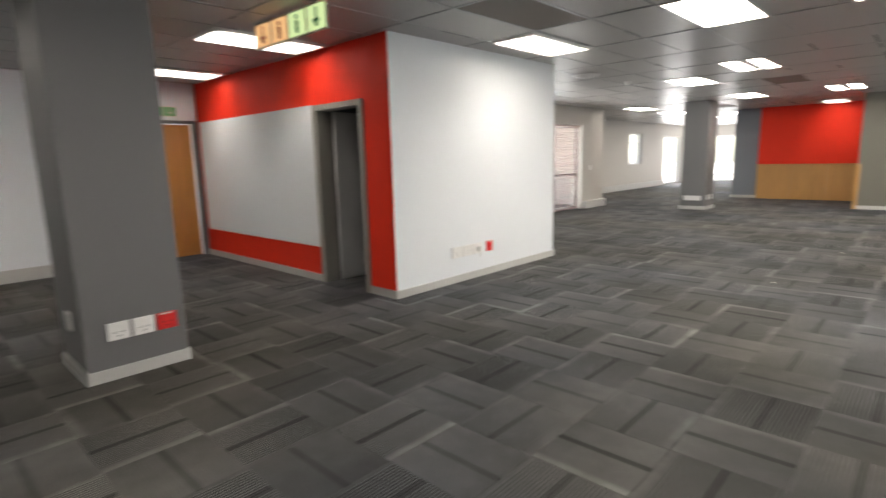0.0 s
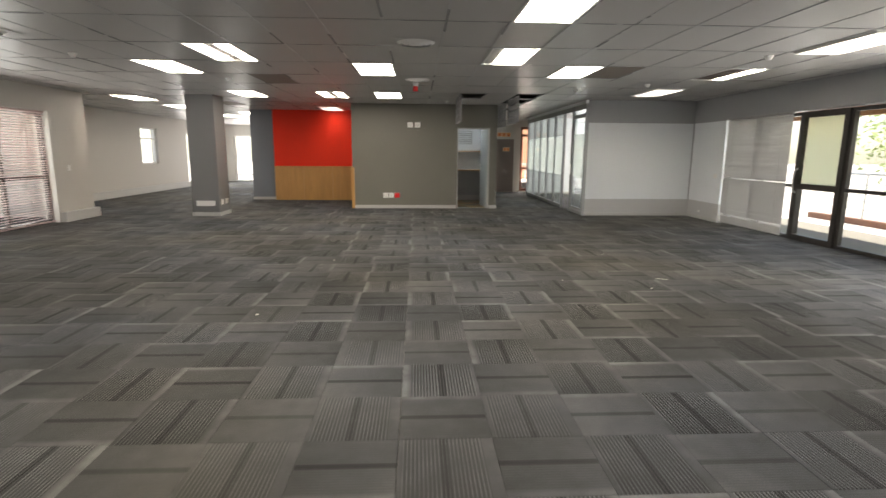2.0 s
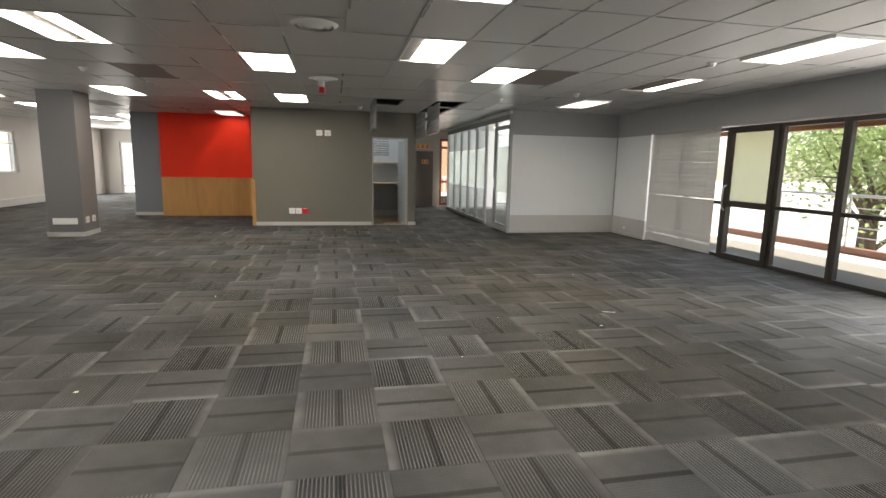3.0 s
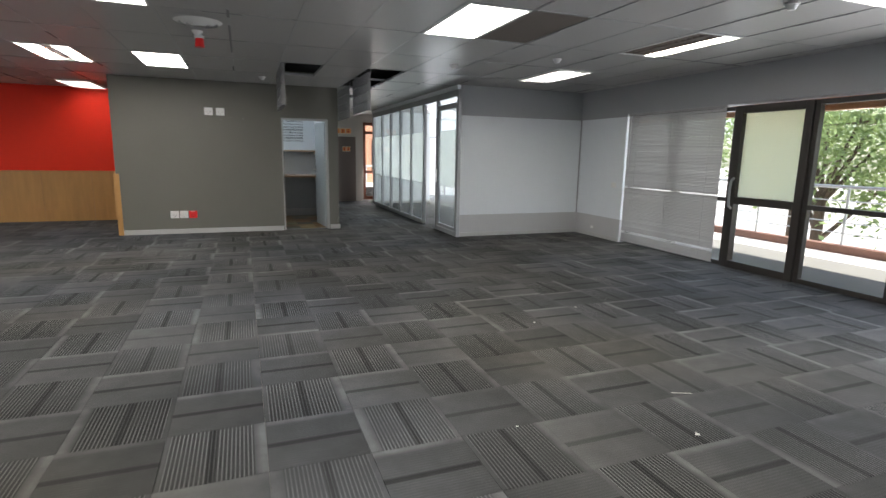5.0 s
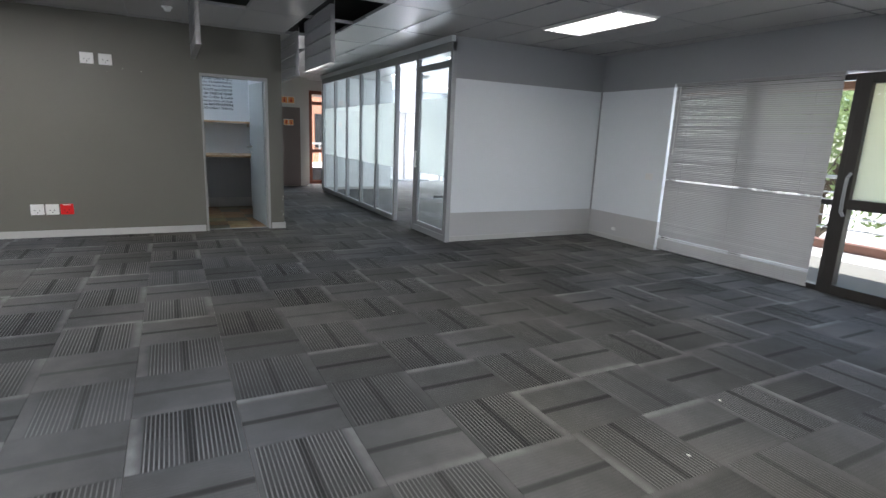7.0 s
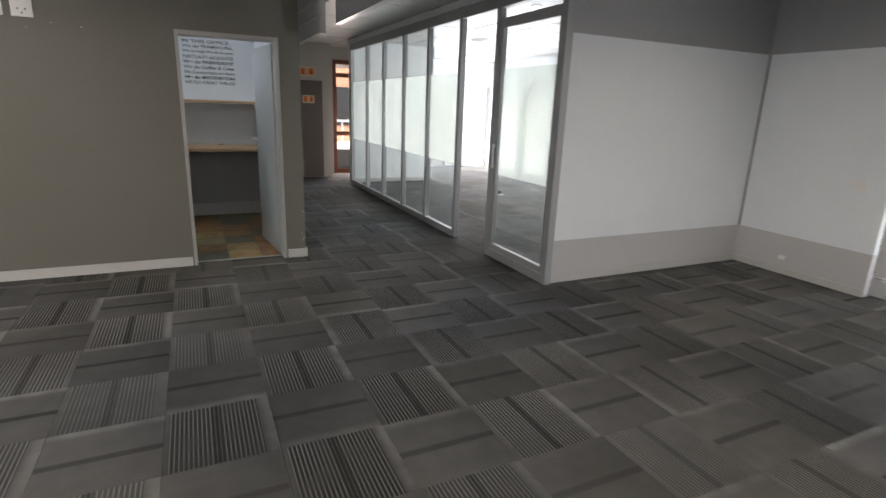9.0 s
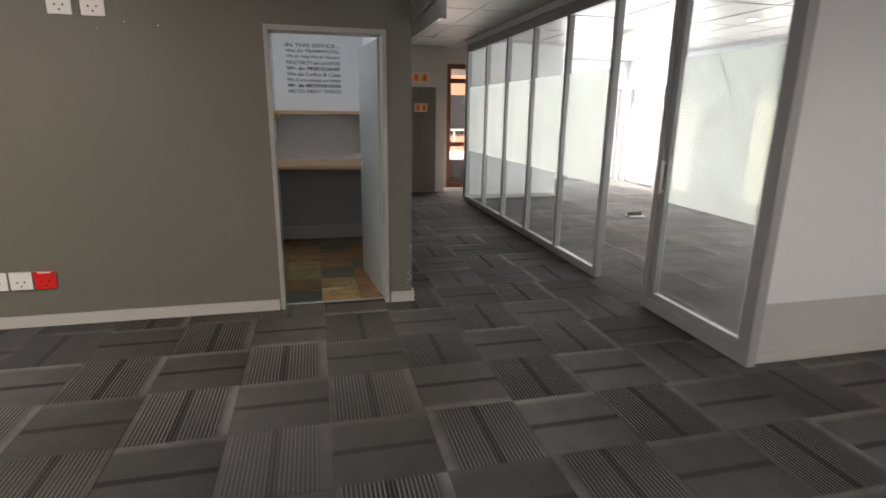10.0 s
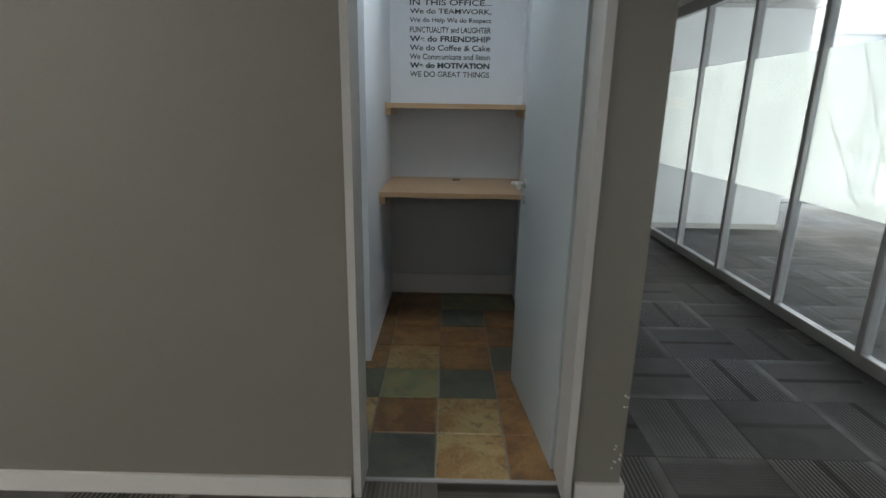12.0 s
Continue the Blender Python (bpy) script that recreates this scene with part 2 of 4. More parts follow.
def carpet_material(gain):
    """Loop-pile carpet tile: fine ribs along v, one wide dark bar, a paler plain edge; each tile differs a little."""
    m, nt, b = shader("striped_grey_carpet", 0.95)
    b.inputs["Specular IOR Level"].default_value = 0.12
    uv = nt.nodes.new("ShaderNodeSeparateXYZ")
    nt.links.new(nt.nodes.new("ShaderNodeUVMap").outputs[0], uv.inputs[0])
    u, v = uv.outputs[0], uv.outputs[1]
    geo = nt.nodes.new("ShaderNodeNewGeometry").outputs["Position"]
    cell = nt.nodes.new("ShaderNodeVectorMath")
    cell.operation = "SUBTRACT"
    nt.links.new(geo, cell.inputs[0])
    cell.inputs[1].default_value = (TX, TY, 0)
    sc = nt.nodes.new("ShaderNodeVectorMath")
    sc.operation = "SCALE"
    sc.inputs["Scale"].default_value = 1 / TILE
    nt.links.new(cell.outputs[0], sc.inputs[0])
    fl = nt.nodes.new("ShaderNodeVectorMath")
    fl.operation = "FLOOR"
    nt.links.new(sc.outputs[0], fl.inputs[0])
    flat = nt.nodes.new("ShaderNodeVectorMath")
    flat.operation = "MULTIPLY"
    nt.links.new(fl.outputs[0], flat.inputs[0])
    flat.inputs[1].default_value = (1, 1, 0)
    wn1 = nt.nodes.new("ShaderNodeTexWhiteNoise")
    nt.links.new(flat.outputs[0], wn1.inputs[0])
    r = wn1.outputs[0]
    r2 = calc(nt, "FRACT", calc(nt, "MULTIPLY", r, 7.31))
    big = node(nt, "ShaderNodeTexNoise", Scale=0.55, Detail=3.0)
    mid = node(nt, "ShaderNodeTexNoise", Scale=7.0, Detail=4.0)
    fine = node(nt, "ShaderNodeTexNoise", Scale=190.0, Detail=2.0)
    for n in (big, mid, fine):
        nt.links.new(geo, n.inputs["Vector"])

    def window(x, lo, hi, soft):
        a = calc(nt, "SUBTRACT", x, lo)
        a = calc(nt, "DIVIDE", a, soft)
        c = calc(nt, "DIVIDE", calc(nt, "SUBTRACT", hi, x), soft)
        out = calc(nt, "MINIMUM", a, c)
        clampn = nt.nodes.new("ShaderNodeClamp")
        nt.links.new(out, clampn.inputs[0])
        return clampn.outputs[0]

    ribs = window(u, 0.04, 0.88, 0.01)
    bar = window(u, 0.42, 0.52, 0.02)
    edge = window(u, 0.88, 1.2, 0.07)
    saw = calc(nt, "FRACT", calc(nt, "MULTIPLY", u, 25.0))
    thin = window(saw, 0.15, 0.6, 0.12)
    wear = calc(nt, "MULTIPLY_ADD", mid.outputs[0], 1.9, -0.22)
    base = calc(nt, "MULTIPLY_ADD", r, 0.034, 0.066)
    base = calc(nt, "MULTIPLY_ADD", calc(nt, "SUBTRACT", big.outputs[0], 0.5), 0.085, base)
    base = calc(nt, "MULTIPLY", base, calc(nt, "MULTIPLY_ADD", mid.outputs[0], 0.5, 0.75))
    amp = calc(nt, "MULTIPLY", calc(nt, "MULTIPLY_ADD", r2, 0.1 * gain, 0.065 * gain), wear)
    rib = calc(nt, "MULTIPLY", calc(nt, "MULTIPLY", calc(nt, "SUBTRACT", thin, 0.42), ribs), amp)
    val = calc(nt, "ADD", base, rib)
    val = calc(nt, "MULTIPLY_ADD", calc(nt, "MULTIPLY", calc(nt, "MULTIPLY", edge, r2), mid.outputs[0]), 0.14, val)
    val = calc(nt, "MULTIPLY", val, calc(nt, "MULTIPLY_ADD", v, 0.3, 0.85))
    val = calc(nt, "MULTIPLY", val, calc(nt, "SUBTRACT", 1.0, calc(nt, "MULTIPLY", bar, calc(nt, "MULTIPLY_ADD", r2, 0.3, 0.28))))
    val = calc(nt, "MAXIMUM", val, 0.022)
    val = calc(nt, "MULTIPLY", val, calc(nt, "MULTIPLY_ADD", fine.outputs[0], 0.6, 0.7))
    col = nt.nodes.new("ShaderNodeCombineColor")
    hue = node(nt, "ShaderNodeTexNoise", Scale=0.35, Detail=2.0)
    nt.links.new(geo, hue.inputs["Vector"])
    nt.links.new(calc(nt, "MULTIPLY", val, calc(nt, "MULTIPLY_ADD", hue.outputs[0], 0.3, 0.84)), col.inputs[0])
    nt.links.new(val, col.inputs[1])
    nt.links.new(calc(nt, "MULTIPLY", val, calc(nt, "MULTIPLY_ADD", hue.outputs[0], -0.6, 1.28)), col.inputs[2])
    nt.links.new(col.outputs[0], b.inputs["Base Color"])
    bp = node(nt, "ShaderNodeBump", Strength=0.5, Distance=0.003)
    nt.links.new(calc(nt, "MULTIPLY_ADD", thin, calc(nt, "MULTIPLY", ribs, 0.4), fine.outputs[0]), bp.inputs["Height"])
    nt.links.new(bp.outputs[0], b.inputs["Normal"])
    return m


TILE, TX, TY = 0.491, 2.865, 14.88
CARPET = [carpet_material(0.9), carpet_material(0.15)]


def slate_material(name, a, b_, c):
    """Riven slate: two mineral tones in soft clouds, with veins and flecks of a third."""
    m, nt, b = shader(name, 0.42)
    pos = nt.nodes.new("ShaderNodeTexCoord").outputs["Object"]
    rnd = nt.nodes.new("ShaderNodeObjectInfo").outputs["Random"]
    off = nt.nodes.new("ShaderNodeVectorMath")
    off.operation = "ADD"
    nt.links.new(pos, off.inputs[0])
    cb = nt.nodes.new("ShaderNodeCombineXYZ")
    nt.links.new(calc(nt, "MULTIPLY", rnd, 37.0), cb.inputs[0])
    nt.links.new(calc(nt, "MULTIPLY", rnd, 91.0), cb.inputs[1])
    nt.links.new(cb.outputs[0], off.inputs[1])
    n1 = node(nt, "ShaderNodeTexNoise", Scale=4.5, Detail=8.0, Roughness=0.65, Distortion=0.5)
    n2 = node(nt, "ShaderNodeTexNoise", Scale=16.0, Detail=6.0, Roughness=0.7, Distortion=0.4)
    n3 = node(nt, "ShaderNodeTexNoise", Scale=90.0, Detail=3.0)
    for n in (n1, n2, n3):
        nt.links.new(off.outputs[0], n.inputs["Vector"])

    def steep(x, mid, gain):
        cl = nt.nodes.new("ShaderNodeClamp")
        nt.links.new(calc(nt, "MULTIPLY", calc(nt, "SUBTRACT", x, mid), gain), cl.inputs[0])
        return cl.outputs[0]

    col = blend(nt, steep(n1.outputs[0], 0.42, 6.5), a, b_)
    col = blend(nt, calc(nt, "MULTIPLY", steep(n2.outputs[0], 0.53, 9.0), 0.75), col, c)
    grain = calc(nt, "MULTIPLY_ADD", n3.outputs[0], 0.5, 0.72)
    hsv = nt.nodes.new("ShaderNodeHueSaturation")
    nt.links.new(calc(nt, "MULTIPLY", grain, calc(nt, "MULTIPLY_ADD", rnd, 0.35, 0.85)), hsv.inputs["Value"])
    nt.links.new(col, hsv.inputs["Color"])
    nt.links.new(hsv.outputs[0], b.inputs["Base Color"])
    bp = node(nt, "ShaderNodeBump", Strength=0.5, Distance=0.006)
    nt.links.new(calc(nt, "ADD", n1.outputs[0], calc(nt, "MULTIPLY", n2.outputs[0], 0.3)), bp.inputs["Height"])
    nt.links.new(bp.outputs[0], b.inputs["Normal"])
    return m


SLATE = {
    "d": slate_material("charcoal_slate", (0.06, 0.07, 0.06), (0.1, 0.11, 0.08), (0.12, 0.1, 0.06)),
    "g": slate_material("green_slate", (0.13, 0.15, 0.085), (0.2, 0.2, 0.1), (0.24, 0.16, 0.07)),
    "o": slate_material("golden_slate", (0.25, 0.15, 0.055), (0.34, 0.26, 0.12), (0.09, 0.075, 0.045)),
    "r": slate_material("rusty_slate", (0.15, 0.075, 0.03), (0.24, 0.135, 0.05), (0.09, 0.075, 0.05)),
}
GROUT = mottled("grey_grout", (0.2, 0.19, 0.17), 0.9, vary=0.2)


def leaf_material():
    m, nt, b = shader("green_leaves", 0.55)
    r = nt.nodes.new("ShaderNodeNewGeometry").outputs["Random Per Island"]
    c = blend(nt, r, (0.2, 0.27, 0.09), (0.34, 0.43, 0.18))
    nt.links.new(c, b.inputs["Base Color"])
    tl = nt.nodes.new("ShaderNodeBsdfTranslucent")
    nt.links.new(c, tl.inputs[0])
    mix = nt.nodes.new("ShaderNodeMixShader")
    mix.inputs[0].default_value = 0.5
    nt.links.new(b.outputs[0], mix.inputs[1])
    nt.links.new(tl.outputs[0], mix.inputs[2])
    nt.links.new(mix.outputs[0], nt.nodes["Material Output"].inputs[0])
    return m


LEAF = leaf_material()


# ---- building helpers ----
def add_box(bm, x0, y0, z0, x1, y1, z1, mat=0, bevel=0.0):
    ret = bmesh.ops.create_cube(bm, size=1.0)
    sx, sy, sz = abs(x1 - x0), abs(y1 - y0), abs(z1 - z0)
    mid = Vector(((x0 + x1) / 2, (y0 + y1) / 2, (z0 + z1) / 2))
    for v in ret["verts"]:
        v.co = Vector((v.co.x * sx, v.co.y * sy, v.co.z * sz)) + mid
    faces = {f for v in ret["verts"] for f in v.link_faces}
    for f in faces:
        f.material_index = mat
    if bevel:
        bmesh.ops.bevel(bm, geom=list({e for f in faces for e in f.edges}), offset=min(bevel, sx / 2.2, sy / 2.2, sz / 2.2), segments=2, affect="EDGES", profile=0.5)
    return bm


def box(*a, bevel=0.0):
    return add_box(bmesh.new(), *a, bevel=bevel)


def rod(bm, a, b, r, seg=12, r2=None):
    a, b = Vector(a), Vector(b)
    q = (b - a).to_track_quat("Z", "Y").to_matrix().to_4x4()
    bmesh.ops.create_cone(bm, cap_ends=True, segments=seg, radius1=r, radius2=r if r2 is None else r2, depth=(b - a).length, matrix=Matrix.Translation((a + b) / 2) @ q)
    return bm


def mesh_of(bm, name, mats):
    me = bpy.data.meshes.new(name)
    bm.to_mesh(me)
    bm.free()
    for m in mats if isinstance(mats, (list, tuple)) else [mats]:
        me.materials.append(m)
    return me


def part(name, bm, mat, parent=None, label=""):
    ob = new(name, mesh_of(bm, name, mat))
    if parent:
        ob.parent = parent
    return tagged(ob, label)


def empty(name, at=(0, 0, 0)):
    e = new(name)
    e.location = at
    return e


def structure(name, boxes, mats, label, category="wall"):
    """One piece of the setting, out of boxes (x0, y0, z0, x1, y1, z1, material slot)."""
    bm = bmesh.new()
    for b in boxes:
        add_box(bm, *b)
    return tagged(part(name, bm, mats), label, category, kind="structure")


# ---- large structure ----
H = 2.95
floor = structure("floor", [(-8.4, -4.2, -0.2, 10.2, 29.0, -0.008)], GROUT, "office floor under grey striped carpet tiles", "floor")


def banded(x0, y0, x1, y1):
    return [(x0, y0, 0, x1, y1, 0.4, 2), (x0, y0, 0.4, x1, y1, 2.18, 0), (x0, y0, 2.18, x1, y1, H, 1)]


WALLMATS = [WHITE, BANDGREY, BANDLOW]
structure("wall_meeting_room", banded(5.5, 14.49, 8.05, 14.62), WALLMATS, "white wall with grey top band and pale grey lower band")
structure("wall_east", banded(8.05, 13.17, 8.3, 14.62) + [(8.05, 6.4, 2.22, 8.3, 13.17, H, 1)] + banded(8.05, -4.0, 8.3, 6.4), WALLMATS,
          "white outer wall with grey band above the glazed doors")
structure("wall_south", [(-8.3, -4.2, 0, 8.3, -4.0, H, 0)], [WHITE], "plain white wall closing the office")
structure("wall_lobby_end", [(-8.3, -4.0, 0, -7.45, 2.75, H, 0), (-8.3, 2.75, 2.1, -7.45, 3.6, H, 0), (-8.3, 3.6, 0, -7.45, 3.9, H, 0)], [WHITE],
          "white end wall round a wooden door")

structure("trim", [(8.03, 14.47, 0.4, 8.048, 14.488, 2.18, 0)], [BANDGREY], "thin grey corner trim", "trim")

# the red and white block
RX = -2.82
structure("wall_red", [(RX, 3.69, 0, -3.27, 3.84, H, 0), (-3.27, 3.69, 2.09, -4.13, 3.84, H, 0), (-4.13, 3.69, 0, -7.45, 3.84, H, 0)], [REDPAINT],
          "bright red painted wall with a doorway")
structure("wall_white_block", [(RX - 0.15, 3.842, 0, RX, 6.77, H, 0), (-5.85, 6.62, 0, RX - 0.152, 6.77, H, 0)], [WHITE], "smooth white painted wall of the inner block")
structure("wall_white_corner", [(RX, 3.687, 0, RX + 0.003, 3.845, H, 0)], [WHITE], "white painted corner edge of the block")
structure("wall_block_inside", [(-4.6, 3.845, 0, -4.5, 6.6, H, 0)], [DARKGREY], "dark grey wall inside the block doorway")
structure("wall_west_window", [(-6.15, 6.62, 0, -5.85, 9.7, H, 0), (-6.15, 9.7, 2.23, -5.85, 13.15, H, 0), (-6.15, 13.15, 0, -5.85, 14.35, H, 0), (-8.1, 14.1, 0, -6.15, 14.35, H, 0)], [OFFWHITE],
          "beige-grey wall round the blind-covered doors")
structure("wall_west", [(-8.3, 14.1, 0, -8.05, 16.6, H, 0), (-8.3, 16.6, 2.22, -8.05, 17.55, H, 0), (-8.3, 17.55, 0, -8.05, 21.04, H, 0), (-8.3, 21.04, 0, -8.05, 22.25, 1.0, 0),
          (-8.3, 21.04, 2.26, -8.05, 22.25, H, 0), (-8.3, 22.25, 0, -8.05, 24.7, H, 0), (-8.3, 24.7, 2.2, -8.05, 26.9, H, 0), (-8.3, 26.9, 0, -8.05, 28.75, H, 0)], [OFFWHITE],
          "beige-grey outer wall with windows")
structure("wall_north", [(-8.05, 28.5, 0, -7.4, 28.75, H, 0), (-7.4, 28.5, 2.2, -3.4, 28.75, H, 0), (-3.4, 28.5, 0, 5.46, 28.75, H, 0)], [OFFWHITE], "pale far wall with a wide window")

# the grey block with the store room
structure("wall_grey", [(-0.21, 16.07, 0, 2.56, 16.22, H, 0), (2.56, 16.07, 2.08, 3.37, 16.22, H, 0), (3.37, 16.07, 0, 3.587, 16.22, H, 0)], [WARMGREY],
          "warm grey painted wall with an open store-room doorway")
structure("wall_grey_side", [(-0.21, 16.222, 0, -0.06, 18.62, H, 0)], [WARMGREY], "grey side wall of the recess")
structure("wall_corridor", [(3.487, 16.222, 0, 3.587, 22.05, H, 0)], [WARMGREY], "grey corridor wall")
structure("wall_recess_red", [(-2.85, 18.47, 1.03, -0.212, 18.62, H, 0), (-2.85, 18.47, 0, -0.212, 18.62, 1.03, 1)], [REDPAINT, OFFWHITE], "red wall above oak panelling")
# back wall changes from pale to mid grey at the deep shelf's height
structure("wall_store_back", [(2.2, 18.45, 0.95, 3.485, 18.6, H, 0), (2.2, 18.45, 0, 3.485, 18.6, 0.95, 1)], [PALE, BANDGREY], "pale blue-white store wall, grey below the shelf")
structure("wall_store_left", [(2.2, 17.2, 0, 2.44, 18.448, H, 0), (2.2, 16.222, 0, 2.33, 17.2, H, 0)], [PALE], "pale blue-white store-room side wall")
structure("wall_store_right", [(3.44, 16.222, 0, 3.485, 18.448, H, 0)], [PALE], "pale blue-white store-room side wall")

# corridor end and meeting room
structure("wall_corridor_end", [(3.587, 22.05, 0, 5.3, 22.2, H, 0), (5.15, 22.2, 0, 5.3, 22.75, H, 0), (5.3, 22.6, 0, 5.48, 22.75, H, 0), (5.48, 22.6, 2.45, 5.98, 22.75, H, 0), (5.98, 22.6, 0, 6.2, 22.75, H, 0)], [OFFWHITE],
          "beige corridor end wall")
structure("wall_meeting_east", [(9.95, 14.62, 0, 10.15, 15.6, H, 0), (9.95, 15.6, 2.1, 10.15, 23.3, H, 0), (9.95, 19.6, 0, 10.15, 20.75, 2.1, 0), (9.95, 21.86, 0, 10.15, 22.02, 2.1, 1), (9.95, 23.16, 0, 10.15, 23.3, 2.1, 0),
          (8.3, 14.49, 0, 10.15, 14.62, H, 0)], [WHITE, BANDGREY], "pale outer wall of the glazed meeting room")
structure("wall_meeting_north", [(7.15, 23.3, 0, 7.35, 23.5, H, 0), (7.35, 23.3, 2.1, 9.85, 23.5, H, 0), (9.85, 23.3, 0, 10.15, 23.5, H, 0)], [WHITE], "pale window wall of the meeting room")
structure("wall_meeting_return", [(5.49, 21.15, 0, 7.25, 21.3, H, 0), (7.1, 21.3, 0, 7.25, 23.3, H, 0)], [WHITE], "white wall closing the end of the meeting room")


def column(name, x0, y0, x1, y1, mat, label):
    ob = structure(name, [(x0, y0, 0, x1, y1, H, 0)], [mat], label, "column")
    bm = bmesh.new()
    for b in ((x0 - 0.014, y0 - 0.014, 0, x1 + 0.014, y0 - 0.001, 0.085), (x0 - 0.014, y1 + 0.001, 0, x1 + 0.014, y1 + 0.014, 0.085),
              (x0 - 0.014, y0, 0, x0 - 0.001, y1, 0.085), (x1 + 0.001, y0, 0, x1 + 0.014, y1, 0.085)):
        add_box(bm, *b)
    tagged(part("baseboard", bm, SKIRT), "white skirting round a grey column", "baseboard", kind="structure")
    return ob


column("column_1", -3.45, 0.88, -2.8, 1.53, DARKGREY, "dark grey painted square column")
column("column_2", -3.64, 14.3, -3.03, 14.95, DARKGREY, "dark grey painted square column")
column("column_3", -3.56, 18.6, -2.852, 19.3, BLUEGREY, "dark blue-grey painted square column")

# skirtings
for boxes in ([(-0.156, 16.052, 0, 2.525, 16.068, 0.085, 0)], [(3.41, 16.052, 0, 3.603, 16.068, 0.085, 0), (3.589, 16.07, 0, 3.603, 22.05, 0.085, 0)],
              [(RX + 0.004, 3.67, 0, RX + 0.018, 6.785, 0.085, 0), (-3.24, 3.672, 0, RX + 0.004, 3.686, 0.085, 0)], [(-7.45, 3.672, 0, -4.17, 3.686, 0.085, 0)],
              [(5.5, 14.474, 0, 8.05, 14.488, 0.07, 0)], [(8.036, 13.17, 0, 8.049, 14.474, 0.07, 0)], [(-7.448, -4, 0, -7.43, 2.7, 0.17, 0)],
              [(-5.848, 13.2, 0, -5.74, 14.37, 0.2, 0)], [(-8.048, 17.6, 0, -7.95, 24.6, 0.22, 0)], [(2.445, 18.43, 0, 3.44, 18.448, 0.17, 0)],
              [(9.91, 14.62, 0, 9.948, 20.72, 0.13, 0)], [(5.5, 21.135, 0, 7.264, 21.148, 0.07, 0)]):
    structure("baseboard", boxes, [SKIRT], "white painted skirting board", "baseboard")


# ---- ceiling ----
GX, GY, GW, GL = 0.56, 9.76, 0.606, 1.23
FIXTURES = [  # column, row, kind
    (0, 0, "panel"), (0, 3, "panel"), (3, -1, "half_panel"), (3, -3, "panel"), (5, 0, "panel"), (9, 2, "louvre"), (9, 0, "half"), (9, -2, "louvre"),
    (-5, 0, "panel"), (-5, 3, "panel"), (-3, -1, "twin"), (-2, 3, "twin"), (-5, -4, "louvre"), (-2, -4, "panel"), (0, -4, "panel"),
    (-8, -6, "louvre"), (-12, -6, "louvre"), (-10, 4, "panel"), (-10, 6, "panel"), (-8, 8, "panel"), (-5, 8, "panel"), (-3, 6, "louvre"), (-10, 9, "panel"),
    (3, -6, "panel"), (7, -5, "panel"), (-2, -8, "panel"), (5, -9, "panel"), (-10, -9, "panel"),
]
BROWN = [(-4, -5), (6, 0), (-3, 1), (-7, 5)]
HOLES = [(3, 3), (5, 3), (5, 4), (5, 6)]
skip = {(c, r) for c, r, k in FIXTURES} | set(BROWN) | set(HOLES)
random.seed(4)
bm = bmesh.new()
add_box(bm, -8.4, -4.2, H, 10.2, 29, H + 0.1, 2)
for c in range(-15, 16):
    for r in range(-12, 16):
        x, y = GX + c * GW, GY + r * GL
        if x > 9.9 or x < -8.6 or y > 28.5 or (c, r) in skip:
            if (c, r) in BROWN:
                add_box(bm, x + 0.008, y + 0.008, CEIL + random.uniform(0, 0.006), x + GW - 0.008, y + GL - 0.008, CEIL + 0.02, 3)
            continue
        d = random.uniform(-0.001, 0.004)
        add_box(bm, x + 0.006, y + 0.006, CEIL + d, x + GW - 0.006, y + GL - 0.006, CEIL + 0.02, 0)
for c in range(-15, 17):
    x = GX + c * GW
    add_box(bm, x - 0.012, -4.1, CEIL - 0.004, x + 0.012, 28.6, CEIL + 0.03, 1)
for r in range(-12, 17):
    y = GY + r * GL
    add_box(bm, -8.3, y - 0.012, CEIL - 0.0035, 10.0, y + 0.012, CEIL + 0.03, 1)
tagged(part("ceiling", bm, [TILEMAT, TEEBAR, DUCT, BROWNTILE]), "grey suspended ceiling of boards in a white grid", "ceiling", kind="structure")


def louvre_mesh(w, l, nx, ny, d=0.045):
    """Egg-crate of thin curved-edge blades, centred on the origin, hanging below z = 0."""
    bm = bmesh.new()
    for i in range(nx + 1):
        x = -w / 2 + w * i / nx
        add_box(bm, x - 0.004, -l / 2, -d, x + 0.004, l / 2, 0)
    for j in range(ny + 1):
        y = -l / 2 + l * j / ny
        add_box(bm, -w / 2, y - 0.0025, -d + 0.003, w / 2, y + 0.0025, -0.003)
    return bm


